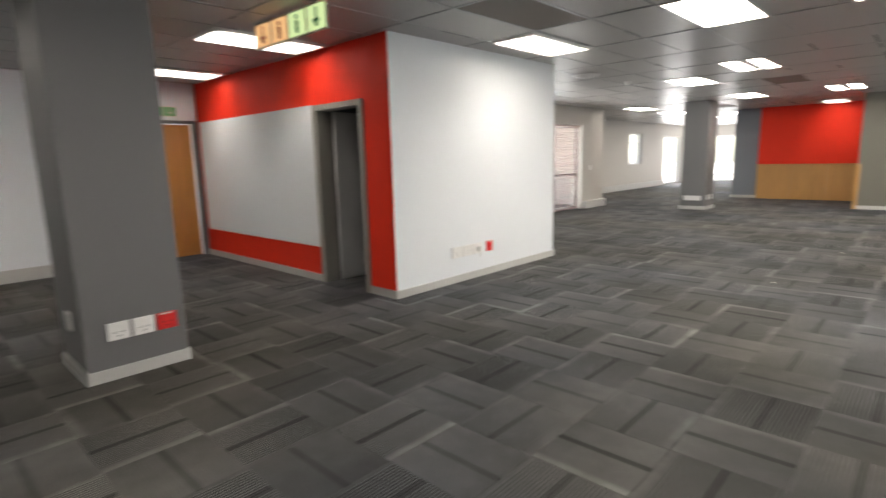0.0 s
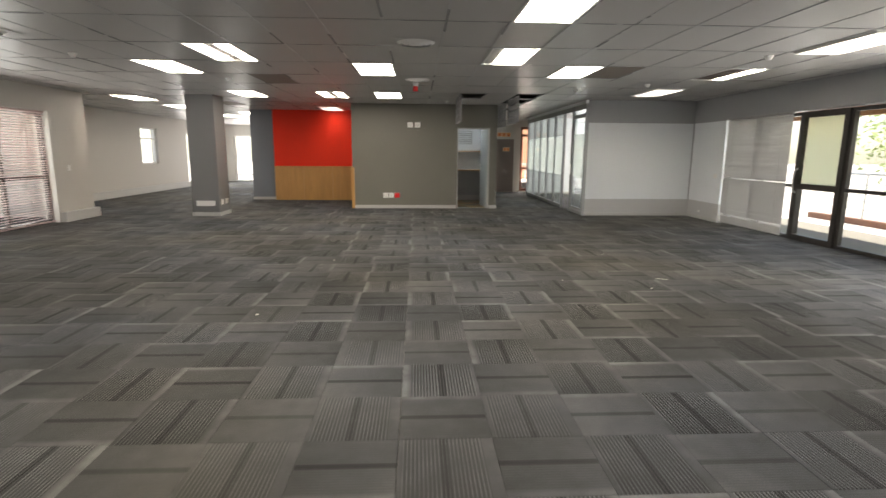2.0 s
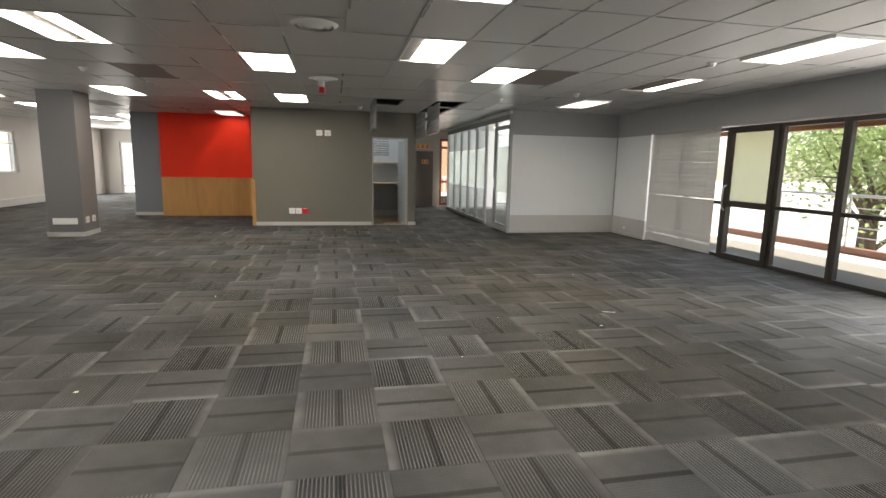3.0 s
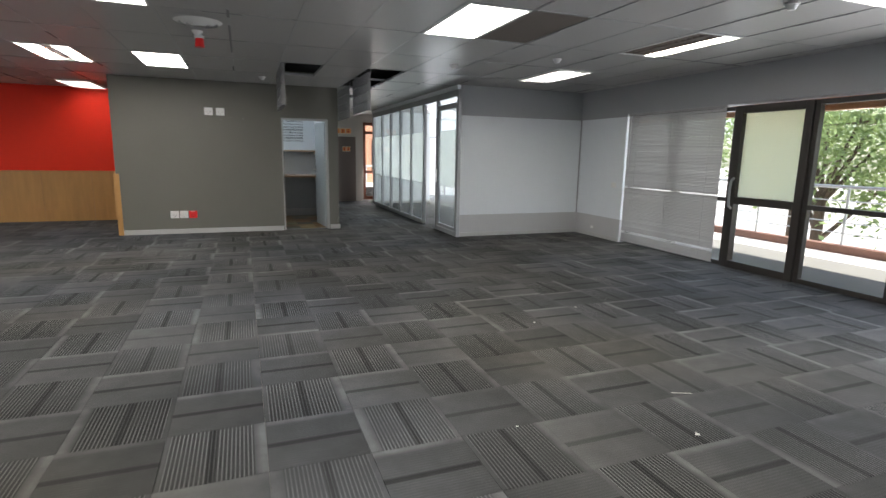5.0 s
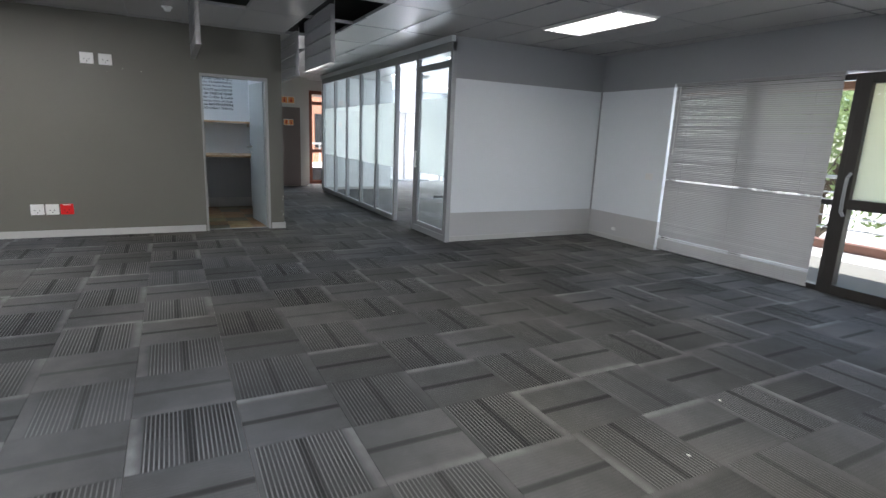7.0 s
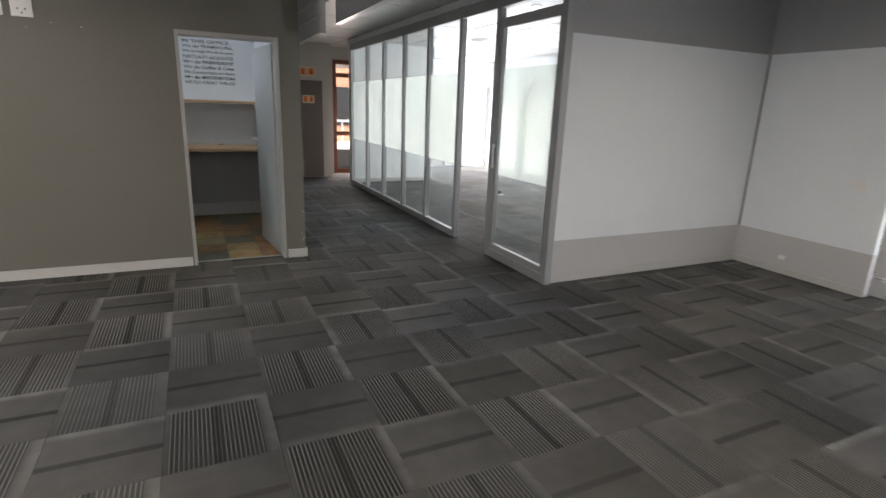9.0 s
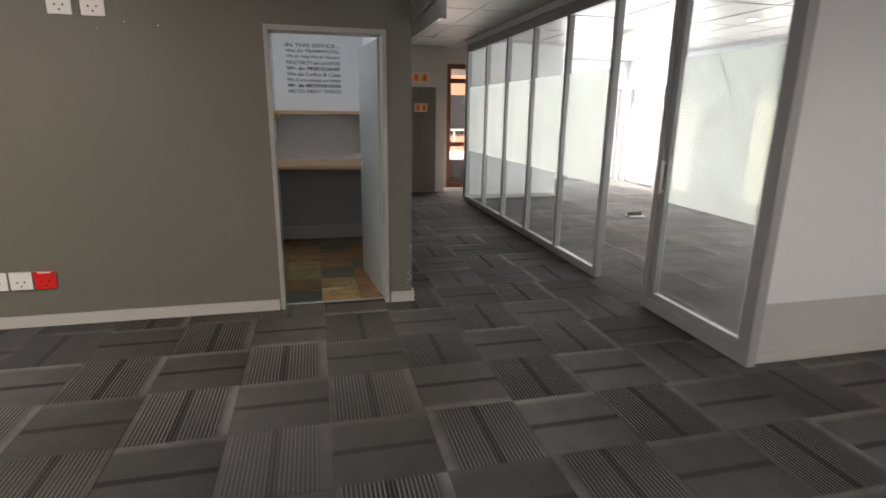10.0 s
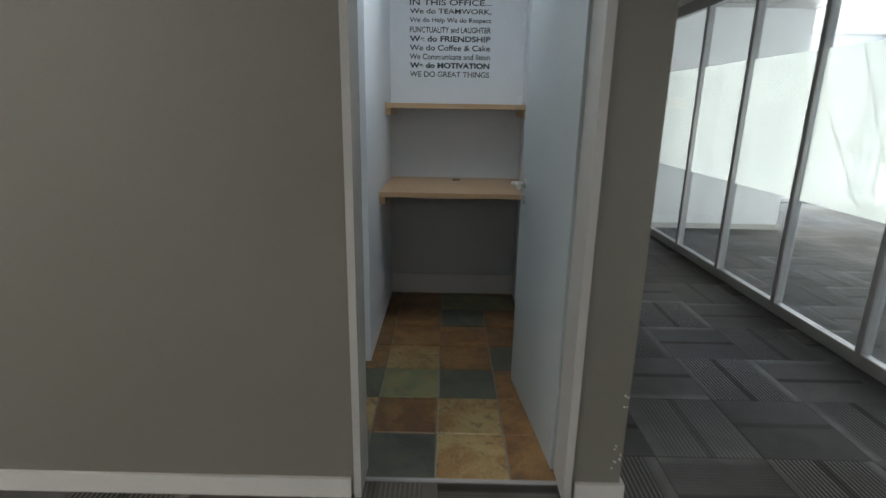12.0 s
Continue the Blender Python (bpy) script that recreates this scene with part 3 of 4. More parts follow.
def ceiling_light(c, r, kind):
    x, y = GX + (c + 0.5) * GW, GY + (r + 0.5) * GL
    e = empty("ceiling_light", (x, y, CEIL))
    w, l = GW - 0.03, GL - 0.03
    fr = bmesh.new()
    for b in ((-w / 2, -l / 2, -0.008, -w / 2 + 0.02, l / 2, 0.09), (w / 2 - 0.02, -l / 2, -0.008, w / 2, l / 2, 0.09), (-w / 2 + 0.02, -l / 2, -0.008, w / 2 - 0.02, -l / 2 + 0.02, 0.09),
              (-w / 2 + 0.02, l / 2 - 0.02, -0.008, w / 2 - 0.02, l / 2, 0.09), (-w / 2, -l / 2, 0.09, w / 2, l / 2, 0.1)):
        add_box(fr, *b)
    part("frame", fr, PLASTIC, e)
    if kind == "panel":
        part("diffuser", box(-w / 2 + 0.021, -l / 2 + 0.021, -0.002, w / 2 - 0.021, l / 2 - 0.021, 0.01), PANEL, e, "glowing white diffuser")
        text = "lit recessed ceiling panel light with white diffuser"
    elif kind == "half_panel":
        part("diffuser", box(-0.13, -l / 2 + 0.021, -0.002, w / 2 - 0.021, l / 2 - 0.021, 0.01), PANEL, e, "glowing white diffuser")
        part("reflector", box(-w / 2 + 0.021, -l / 2 + 0.021, 0.01, -0.132, l / 2 - 0.021, 0.02), TILEMAT, e, "dull grey reflector")
        text = "lit ceiling light with one side dull"
    elif kind == "twin":
        for a in (-0.17, 0.17):
            part("diffuser", box(a - 0.085, -l / 2 + 0.03, -0.003, a + 0.085, l / 2 - 0.03, 0.012), STRIP, e, "glowing strip")
        part("reflector", box(-w / 2 + 0.021, -l / 2 + 0.021, 0.013, w / 2 - 0.021, l / 2 - 0.021, 0.02), TILEMAT, e, "grey centre reflector")
        text = "ceiling light with two glowing strips"
    elif kind == "half":
        part("tube", box(0.1, -l / 2 + 0.03, -0.002, w / 2 - 0.03, l / 2 - 0.03, 0.012), STRIP, e, "glowing strip")
        part("reflector", box(-w / 2 + 0.021, -l / 2 + 0.021, 0.05, 0.1, l / 2 - 0.021, 0.06), BROWNTILE, e, "dark unlit half")
        lv = louvre_mesh(0.36, l - 0.05, 2, 14)
        bmesh.ops.translate(lv, verts=lv.verts, vec=(-0.09, 0, 0.045))
        part("louvre", lv, BROWNTILE, e, "dull louvre blades")
        text = "ceiling light with one strip lit and one dark"
    else:
        part("reflector", box(-w / 2 + 0.021, -l / 2 + 0.021, 0.05, w / 2 - 0.021, l / 2 - 0.021, 0.06), TILEMAT, e, "pale reflector tray")
        for k in range(4):
            a = (k - 1.5) * 0.135
            part("tube", rod(bmesh.new(), (a, -l / 2 + 0.04, 0.034), (a, l / 2 - 0.04, 0.034), 0.014, 12), LOUVRELIT, e, "glowing tube")
        lv = louvre_mesh(w - 0.045, l - 0.045, 4, 16)
        bmesh.ops.translate(lv, verts=lv.verts, vec=(0, 0, 0.015))
        part("louvre", lv, PLASTIC, e, "white egg-crate louvre")
        text = "lit ceiling light with white egg-crate louvre"
    return tagged(e, text, "ceiling light", "office ceiling lights")


for f in FIXTURES:
    ceiling_light(*f)

# louvres hanging open from their fittings
lvmesh = mesh_of(louvre_mesh(0.56, 1.18, 4, 16, 0.05), "louvre", mottled("dull_louvre_aluminium", (0.3, 0.3, 0.3), 0.32, metal=0.8, vary=0.06))
for x, y in ((2.44, 14.1), (3.72, 14.4), (3.74, 16.2), (3.74, 18.4)):
    e = empty("hanging_louvre", (x, y, CEIL))
    ob = new("louvre", lvmesh)
    ob.parent = e
    ob.matrix_local = pose(0, 0, -0.285, 0, 90, 0)
    for a in (-0.5, 0.5):
        w = bmesh.new()
        rod(w, (0.02, a, -0.02), (0.02, a, 0.06), 0.003, 6)
        part("safety_wire", w, STEEL, e)
    tagged(e, "aluminium light louvre hanging open below a ceiling light", "light louvre", "hanging louvres")


def ceiling_disc(name, x, y, r, label, category):
    e = empty(name, (x, y, CEIL))
    bm = bmesh.new()
    for k, (ra, rb, z) in enumerate(((r, r * 0.8, 0.0), (r * 0.7, r * 0.52, -0.012), (r * 0.42, r * 0.2, -0.02))):
        bmesh.ops.create_cone(bm, cap_ends=False, segments=32, radius1=rb, radius2=ra, depth=0.025, matrix=Matrix.Translation((0, 0, z - 0.016)))
    part("cone", bm, PLASTIC, e)
    part("core", rod(bmesh.new(), (0, 0, -0.035), (0, 0, -0.002), r * 0.2, 24), PLASTIC, e)
    part("plate", box(-r * 1.15, -r * 1.15, -0.006, r * 1.15, r * 1.15, -0.0045), TILEMAT, e)
    return tagged(e, label, category, "ceiling air diffusers")


for x, y in ((1.48, 8.3), (-3.0, 8.0), (6.9, 7.0), (1.5, 11.4), (7.3, 19.3)):
    ceiling_disc("air_diffuser", x, y, 0.22, "round white air diffuser in the ceiling", "air diffuser")


def smoke_detector(x, y):
    e = empty("smoke_detector", (x, y, CEIL))
    part("base", rod(bmesh.new(), (0, 0, -0.02), (0, 0, -0.004), 0.055, 20), PLASTIC, e)
    part("sensor", rod(bmesh.new(), (0, 0, -0.055), (0, 0, -0.02), 0.028, 20, 0.045), PLASTIC, e)
    tagged(e, "small white smoke detector on the ceiling", "smoke detector", "smoke detectors")


for x, y in ((1.46, 11.85), (5.9, 8.75), (5.6, 11.6), (-2.9, 9.3), (-1.7, 11.5), (2.2, 16.0 - 0.9), (4.6, 12.6)):
    smoke_detector(x, y)
e = empty("alarm_sounder", (1.46, 12.12, CEIL))
part("base", rod(bmesh.new(), (0, 0, -0.03), (0, 0, -0.004), 0.05, 20), PLASTIC, e)
part("horn", rod(bmesh.new(), (0, 0, -0.12), (0, 0, -0.03), 0.05, 20, 0.04), REDPLASTIC, e, "red sounder body")
tagged(e, "red fire alarm sounder under the ceiling", "fire alarm")
for x, y in ((6.3, 16.2), (8.2, 17.9), (8.9, 21.2), (6.6, 19.4), (5.9, 20.8), (7.4, 22.8)):
    e = empty("downlight", (x, y, CEIL))
    part("rim", rod(bmesh.new(), (0, 0, -0.012), (0, 0, -0.004), 0.06, 20), PLASTIC, e)
    part("lamp", rod(bmesh.new(), (0, 0, -0.016), (0, 0, -0.0125), 0.04, 20), SPOT, e, "glowing lamp")
    tagged(e, "small lit downlight in the meeting-room ceiling", "downlight", "meeting room downlights")
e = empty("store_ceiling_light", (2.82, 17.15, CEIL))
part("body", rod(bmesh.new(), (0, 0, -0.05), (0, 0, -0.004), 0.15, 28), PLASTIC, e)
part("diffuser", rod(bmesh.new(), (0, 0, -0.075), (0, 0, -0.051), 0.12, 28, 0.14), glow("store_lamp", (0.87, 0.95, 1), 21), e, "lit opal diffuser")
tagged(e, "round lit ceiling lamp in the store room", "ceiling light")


# ---- glazed partition ----
e = empty("glass_partition", (5.46, 14.5, 0))
P0, P1 = 5.425, 5.495
posts = [(14.47, 0.06), (15.54, 0.07), (16.365, 0.06), (17.28, 0.05), (18.17, 0.05), (19.07, 0.05), (19.96, 0.05), (20.96, 0.06)]


def under(ob, parent):
    """Parents a part built in world coordinates."""
    ob.parent = parent
    ob.matrix_parent_inverse = Matrix.Translation(-Vector(parent.location))
    return ob


for y, w in posts:
    under(part("post", box(P0, y - w / 2, 0, P1, y + w / 2, 2.62, bevel=0.006), ALU), e)
under(part("top_rail", box(P0 + 0.003, 14.44, 2.5, P1 - 0.003, 20.99, 2.618, bevel=0.006), ALU), e)
for a, b in ((14.5, 15.505), (16.395, 20.93)):
    under(part("bottom_rail", box(P0 + 0.003, a, 0, P1 - 0.003, b, 0.085, bevel=0.006), ALU), e)
FILM_CUTS = [((0.1, 0.2), (0.62, 1.0)), ((0.9, 0.25), (0.35, 0.95)), ((0.05, 0.9), (0.8, 0.45)), ((0.3, 0.0), (0.95, 0.7)), ((0.15, 1.0), (0.55, 0.3))]
F0, F1 = 0.885, 1.935


def etched_pane(x, ya, yb, z0, z1, parent, cuts):
    """Clear pane with a band of frosted film and fine lines cut into the film."""
    g = under(part("pane", box(x - 0.004, ya, z0, x + 0.004, yb, z1), PARTGLASS), parent)
    g.visible_shadow = False
    f = part("film_band", box(x + 0.0055, ya + 0.006, F0, x + 0.0065, yb - 0.006, F1), BANDFILM, g, "frosted film band across the pane")
    f.visible_shadow = False
    for p, q in cuts:
        (ua, va), (ub, vb) = p, q
        a = (x + 0.009, ya + ua * (yb - ya), F0 + va * (F1 - F0))
        b = (x + 0.009, ya + ub * (yb - ya), F0 + vb * (F1 - F0))
        part("film_line", rod(bmesh.new(), a, b, 0.0025, 5), BANDLOW, g)


for k, ((a, wa), (b, wb)) in enumerate(zip(posts, posts[1:])):
    if k > 1:
        etched_pane(5.46, a + wa / 2, b - wb / 2, 0.085, 2.5, e, [FILM_CUTS[(k + q * 2) % 5] for q in range(2)])
e_top = under(part("top_light", box(5.456, 14.5, 2.4, 5.464, 15.505, 2.5), PARTGLASS), e)
e_top.visible_shadow = False
tagged(e, "aluminium framed glass partition with full-height panes", "partition")
structure("wall_partition_head", [(5.43, 14.49, 2.622, 5.49, 21.15, H, 0)], [WHITE], "white strip above the glass partition")
# framed leaf beside the open bay
e = empty("glass_door", (5.46, 15.0, 0))
for a, b in ((14.503, 14.55), (15.445, 15.503)):
    under(part("stile", box(5.435, a, 0.09, 5.485, b, 2.4, bevel=0.005), ALU), e)
for a, b in ((0.09, 0.15), (2.31, 2.4)):
    under(part("rail", box(5.437, 14.55, a, 5.483, 15.445, b, bevel=0.005), ALU), e)
etched_pane(5.46, 14.55, 15.445, 0.15, 2.31, e, FILM_CUTS[:4])
under(part("handle", rod(bmesh.new(), (5.41, 15.475, 0.95), (5.41, 15.475, 1.2), 0.012), CHROME), e)
for z in (0.97, 1.18):
    under(part("handle_stud", rod(bmesh.new(), (5.41, 15.475, z), (5.436, 15.475, z), 0.008, 8), CHROME), e)
tagged(e, "glass door leaf in an aluminium frame, frosted band across it", "glass door")


def window_unit(name, x0, y0, z0, x1, y1, z1, frame_mat, pane_mat, mull=(), rails=(), fw=0.05, label="", shadow=False):
    """A framed window in a wall plane: mull and rails are fractions along its width and height."""
    e = empty(name, ((x0 + x1) / 2, (y0 + y1) / 2, z0))
    along = 1 if abs(y1 - y0) > abs(x1 - x0) else 0
    lo, hi = ((x0, x1), (y0, y1))[along]

    def bar(nm, a, b, c, d):
        bb = (x0, a, c, x1, b, d) if along else (a, y0, c, b, y1, d)
        under(part(nm, box(*bb, bevel=0.006), frame_mat), e)

    bar("window_frame", lo, lo + fw, z0, z1)
    bar("window_frame", hi - fw, hi, z0, z1)
    bar("window_frame", lo + fw, hi - fw, z1 - fw, z1)
    bar("window_frame", lo + fw, hi - fw, z0, z0 + fw)
    for f in mull:
        bar("mullion", lo + f * (hi - lo) - fw / 2, lo + f * (hi - lo) + fw / 2, z0 + fw, z1 - fw)
    for f in rails:
        z = z0 + f * (z1 - z0)
        bar("transom", lo + fw, hi - fw, z - fw / 2 + 0.001, z + fw / 2 - 0.001)
    mx, my = (x0 + x1) / 2, (y0 + y1) / 2
    pane = (mx - 0.004, lo + fw / 2, z0 + fw / 2, mx + 0.004, hi - fw / 2, z1 - fw / 2) if along else (lo + fw / 2, my - 0.004, z0 + fw / 2, hi - fw / 2, my + 0.004, z1 - fw / 2)
    g = under(part("pane", box(*pane), pane_mat), e)
    g.visible_shadow = shadow
    return tagged(e, label, "window", kind="structure")


window_unit("window_1", 10.0, 15.6, 0.0, 10.08, 19.6, 2.1, ALU, CREAMFROST, (0.33, 0.66), (), 0.05, "tall window with cream frosted film")
window_unit("window_2", 10.0, 20.75, 0.0, 10.08, 21.86, 2.1, ALU, FROST, (), (), 0.05, "tall bright window with frosted film")
window_unit("window_3", 10.0, 22.02, 0.0, 10.08, 23.16, 2.1, ALU, FROST, (), (), 0.05, "tall bright window with frosted film")
window_unit("window_4", 7.35, 23.36, 0.0, 9.85, 23.44, 2.1, ALU, FROST, (0.5,), (), 0.05, "tall bright window with frosted film")
window_unit("window_5", -8.22, 21.04, 1.0, -8.14, 22.25, 2.26, PLASTIC, GLASS, (), (0.7,), 0.05, "small bright window with a white frame")
window_unit("window_6", -8.22, 24.7, 0.0, -8.14, 26.9, 2.2, PLASTIC, GLASS, (0.5,), (), 0.06, "tall bright window with a white frame")
window_unit("window_7", -8.22, 16.6, 0.0, -8.14, 17.55, 2.22, BRONZE, GLASS, (), (0.42,), 0.06, "glazed door in a dark frame")
window_unit("window_8", -7.4, 28.6, 0.0, -3.4, 28.68, 2.2, PLASTIC, GLASS, (0.25, 0.5, 0.75), (0.15,), 0.06, "wide bright window")
window_unit("window_9", 5.48, 22.64, 0.0, 5.98, 22.71, 2.45, TEAK, GLASS, (), (0.36, 0.87), 0.09, "reddish timber framed glazed door")
window_unit("window_10", -6.05, 9.7, 0.0, -5.98, 13.15, 2.23, BRONZE, GLASS, (0.33, 0.66), (0.42,), 0.07, "dark bronze framed glazed doors")

# balcony doors
for k, (a, b, m) in enumerate(((12.1, 13.17, GLASS), (11.07, 12.1, GLASS), (8.97, 10.03, GLASS), (7.93, 8.97, GLASS), (6.4, 7.93, GLASS))):
    window_unit("window_%d" % (11 + k), 8.16, a, 0.0, 8.24, b, 2.2, BRONZE, m, (), (0.425,), 0.06, "dark bronze framed glass panel facing the balcony")
e = window_unit("door_1", 8.13, 10.03, 0.0, 8.24, 11.07, 2.2, BRONZE, GLASS, (), (0.425,), 0.1, "dark bronze framed glass door to the balcony, closed")
e["category"] = "door"
under(part("privacy_film", box(8.195, 10.13, 0.98, 8.199, 10.97, 2.1), CREAMFROST), e)["label"] = "pale cream film on the upper pane"
hb = bmesh.new()
pts = [(8.12, 10.99, 0.82), (8.07, 10.99, 0.86), (8.06, 10.99, 0.98), (8.06, 10.99, 1.1), (8.07, 10.99, 1.2), (8.12, 10.99, 1.24)]
for p, q in zip(pts, pts[1:]):
    rod(hb, p, q, 0.016, 10)
under(part("handle", hb, ALU), e)


# ---- blinds ----
def venetian_blind(x, y0, y1, z0, z1, mat, tilt, label, gaps=(), wide=0.025, pitch=0.0215, spread=2.0):
    e = empty("venetian_blind", (x, (y0 + y1) / 2, z0))
    L = y1 - y0
    under(part("headrail", box(x - 0.02, y0, z1 - 0.035, x + 0.02, y1, z1, bevel=0.004), mat), e)
    under(part("bottom_rail", box(x - 0.014, y0, z0, x + 0.014, y1, z0 + 0.018, bevel=0.004), mat), e)
    bm = bmesh.new()
    n = 4
    prof = [(wide * (i / n - 0.5), wide * 0.09 * (1 - (2 * i / n - 1) ** 2)) for i in range(n + 1)]
    vs = [[bm.verts.new((px, yy, pz)) for px, pz in prof] for yy in (-L / 2 + 0.004, L / 2 - 0.004)]
    for i in range(n):
        bm.faces.new((vs[0][i], vs[1][i], vs[1][i + 1], vs[0][i + 1]))
    me = mesh_of(bm, "slat", mat)
    z, i = z0 + 0.03, 0
    while z < z1 - 0.04:
        s = new("slat", me)
        s.parent = e
        t = tilt + random.gauss(0, spread) + (40 if any(abs(z - g) < 0.012 for g in gaps) else 0)
        s.matrix_local = pose(0, random.uniform(-0.004, 0.004), z - z0, random.gauss(0, 0.12), t, 0)
        z += pitch
    for f in (0.12, 0.5, 0.88):
        under(part("ladder_cord", rod(bmesh.new(), (x - 0.014, y0 + f * L, z0), (x - 0.014, y0 + f * L, z1), 0.0012, 5), mat), e)
    under(part("wand", rod(bmesh.new(), (x - 0.03, y1 - 0.08, z1 - 0.9), (x - 0.02, y1 - 0.08, z1 - 0.04), 0.004, 6), PLASTIC), e)
    return tagged(e, label, "blind")


random.seed(11)
venetian_blind(8.075, 11.18, 13.15, 0.03, 2.22, SLATMAT, -60, "grey venetian blind lowered over the glass, slightly bent", (0.98, 0.2))
venetian_blind(-5.9, 10.95, 13.1, 0.03, 2.22, LIGHTSLAT, -24, "pale venetian blind lowered over glazed doors", (), 0.05, 0.046, 4.0)


# ---- doors ----
def door_frame(name, boxes, mat, label):
    return structure(name, [(*b, 0) for b in boxes], [mat], label, "door frame")


door_frame("door_frame_1", [(2.538, 16.055, 0, 2.566, 16.235, 2.108), (3.364, 16.055, 0, 3.396, 16.235, 2.108), (2.566, 16.055, 2.074, 3.364, 16.235, 2.108)], mottled("pale_grey_frame_enamel", (0.37, 0.37, 0.35), 0.4), "pale painted steel door frame")
door_frame("door_frame_2", [(-4.17, 3.665, 0, -4.09, 3.86, 2.1), (-3.31, 3.665, 0, -3.245, 3.86, 2.1), (-4.09, 3.665, 2.04, -3.31, 3.86, 2.1)], mottled("grey_frame_enamel", (0.3, 0.29, 0.26), 0.4), "grey painted steel door frame")


def lever_handle(e, leaf, x, y, z, side):
    """A lever on its round plate, both fixed to the door leaf, built in world coordinates."""
    plate = part("handle_plate", rod(bmesh.new(), (x, y, z), (x + side * 0.008, y, z), 0.024, 18), CHROME)
    plate.parent = leaf
    bm = bmesh.new()
    rod(bm, (x, y, z), (x + side * 0.06, y, z), 0.012, 10)
    rod(bm, (x + side * 0.06, y + 0.008, z), (x + side * 0.06, y - 0.13, z), 0.012, 10)
    part("lever", bm, CHROME, leaf, "chrome lever handle")
    part("key_plate", rod(bmesh.new(), (x, y, z - 0.085), (x + side * 0.007, y, z - 0.085), 0.02, 16), CHROME, leaf)


e = empty("door_2", (3.395, 16.24, 0))
leaf = under(part("leaf", box(3.35, 16.24, 0.01, 3.39, 17.03, 2.07, bevel=0.003), DOORBLUE), e)
lever_handle(e, leaf, 3.35, 16.96, 1.14, -1)
lever_handle(e, leaf, 3.39, 16.96, 1.14, 1)
for z in (0.25, 1.0, 1.85):
    under(part("hinge", rod(bmesh.new(), (3.392, 16.238, z - 0.05), (3.392, 16.238, z + 0.05), 0.008, 10), STEEL), e)
e.rotation_euler = (0, 0, radians(6.0))
tagged(e, "blue-grey painted flush door standing open into the store", "door", kind="structure")
e = empty("door_3", (-7.5, 3.2, 0))
leaf = under(part("leaf", box(-7.55, 2.77, 0.01, -7.5, 3.58, 2.08, bevel=0.003), DOORWOOD), e)
lever_handle(e, leaf, -7.5, 2.85, 1.05, 1)
tagged(e, "orange-brown veneered wooden door, closed", "door", kind="structure")
door_frame("door_frame_3", [(-7.46, 2.71, 0, -7.43, 2.76, 2.14), (-7.46, 3.59, 0, -7.43, 3.68, 2.14), (-7.46, 2.76, 2.09, -7.43, 3.59, 2.14)], DARKGREY, "dark grey painted door frame")
e = empty("door_4", (-4.1, 4.0, 0))
under(part("leaf", box(-4.07, 3.87, 0.01, -4.03, 4.6, 2.03, bevel=0.003), BANDLOW), e)
tagged(e, "pale grey door standing open inside the block", "door", kind="structure")
e = empty("door_5", (4.4, 22.03, 0))
under(part("leaf", box(4.22, 22.01, 0.01, 5.12, 22.048, 1.97, bevel=0.003), BROWNDOOR), e)
tagged(e, "dark grey-brown washroom door at the corridor end", "door", kind="structure")

# white panel on the red wall
e = empty("white_board", (-5.8, 3.69, 0.43))
under(part("panel", box(-7.35, 3.672, 0.43, -4.18, 3.689, 2.11, bevel=0.003), WHITE), e)
tagged(e, "large white panel fixed on the red wall", "wall panel")

# oak wainscot in the recess
e = empty("oak_panelling", (-1.5, 18.45, 0))
for k in range(3):
    a = -2.848 + k * 0.872
    under(part("panel", box(a + 0.002, 18.44, 0.0, a + 0.87, 18.468, 1.0, bevel=0.003), OAKPANEL), e)
under(part("ledge", box(-2.85, 18.42, 1.0, -0.236, 18.469, 1.03, bevel=0.004), OAKPANEL), e)
under(part("side_panel", box(-0.235, 16.07, 0.0, -0.212, 18.469, 1.0, bevel=0.003), OAKPANEL), e)
under(part("side_ledge", box(-0.26, 16.07, 1.0, -0.212, 18.418, 1.03, bevel=0.003), OAKPANEL), e)
under(part("corner_strip", box(-0.236, 16.046, 0.0, -0.158, 16.069, 1.07, bevel=0.003), OAKPANEL), e)
tagged(e, "honey oak veneer panelling below a red wall", "wall panelling")


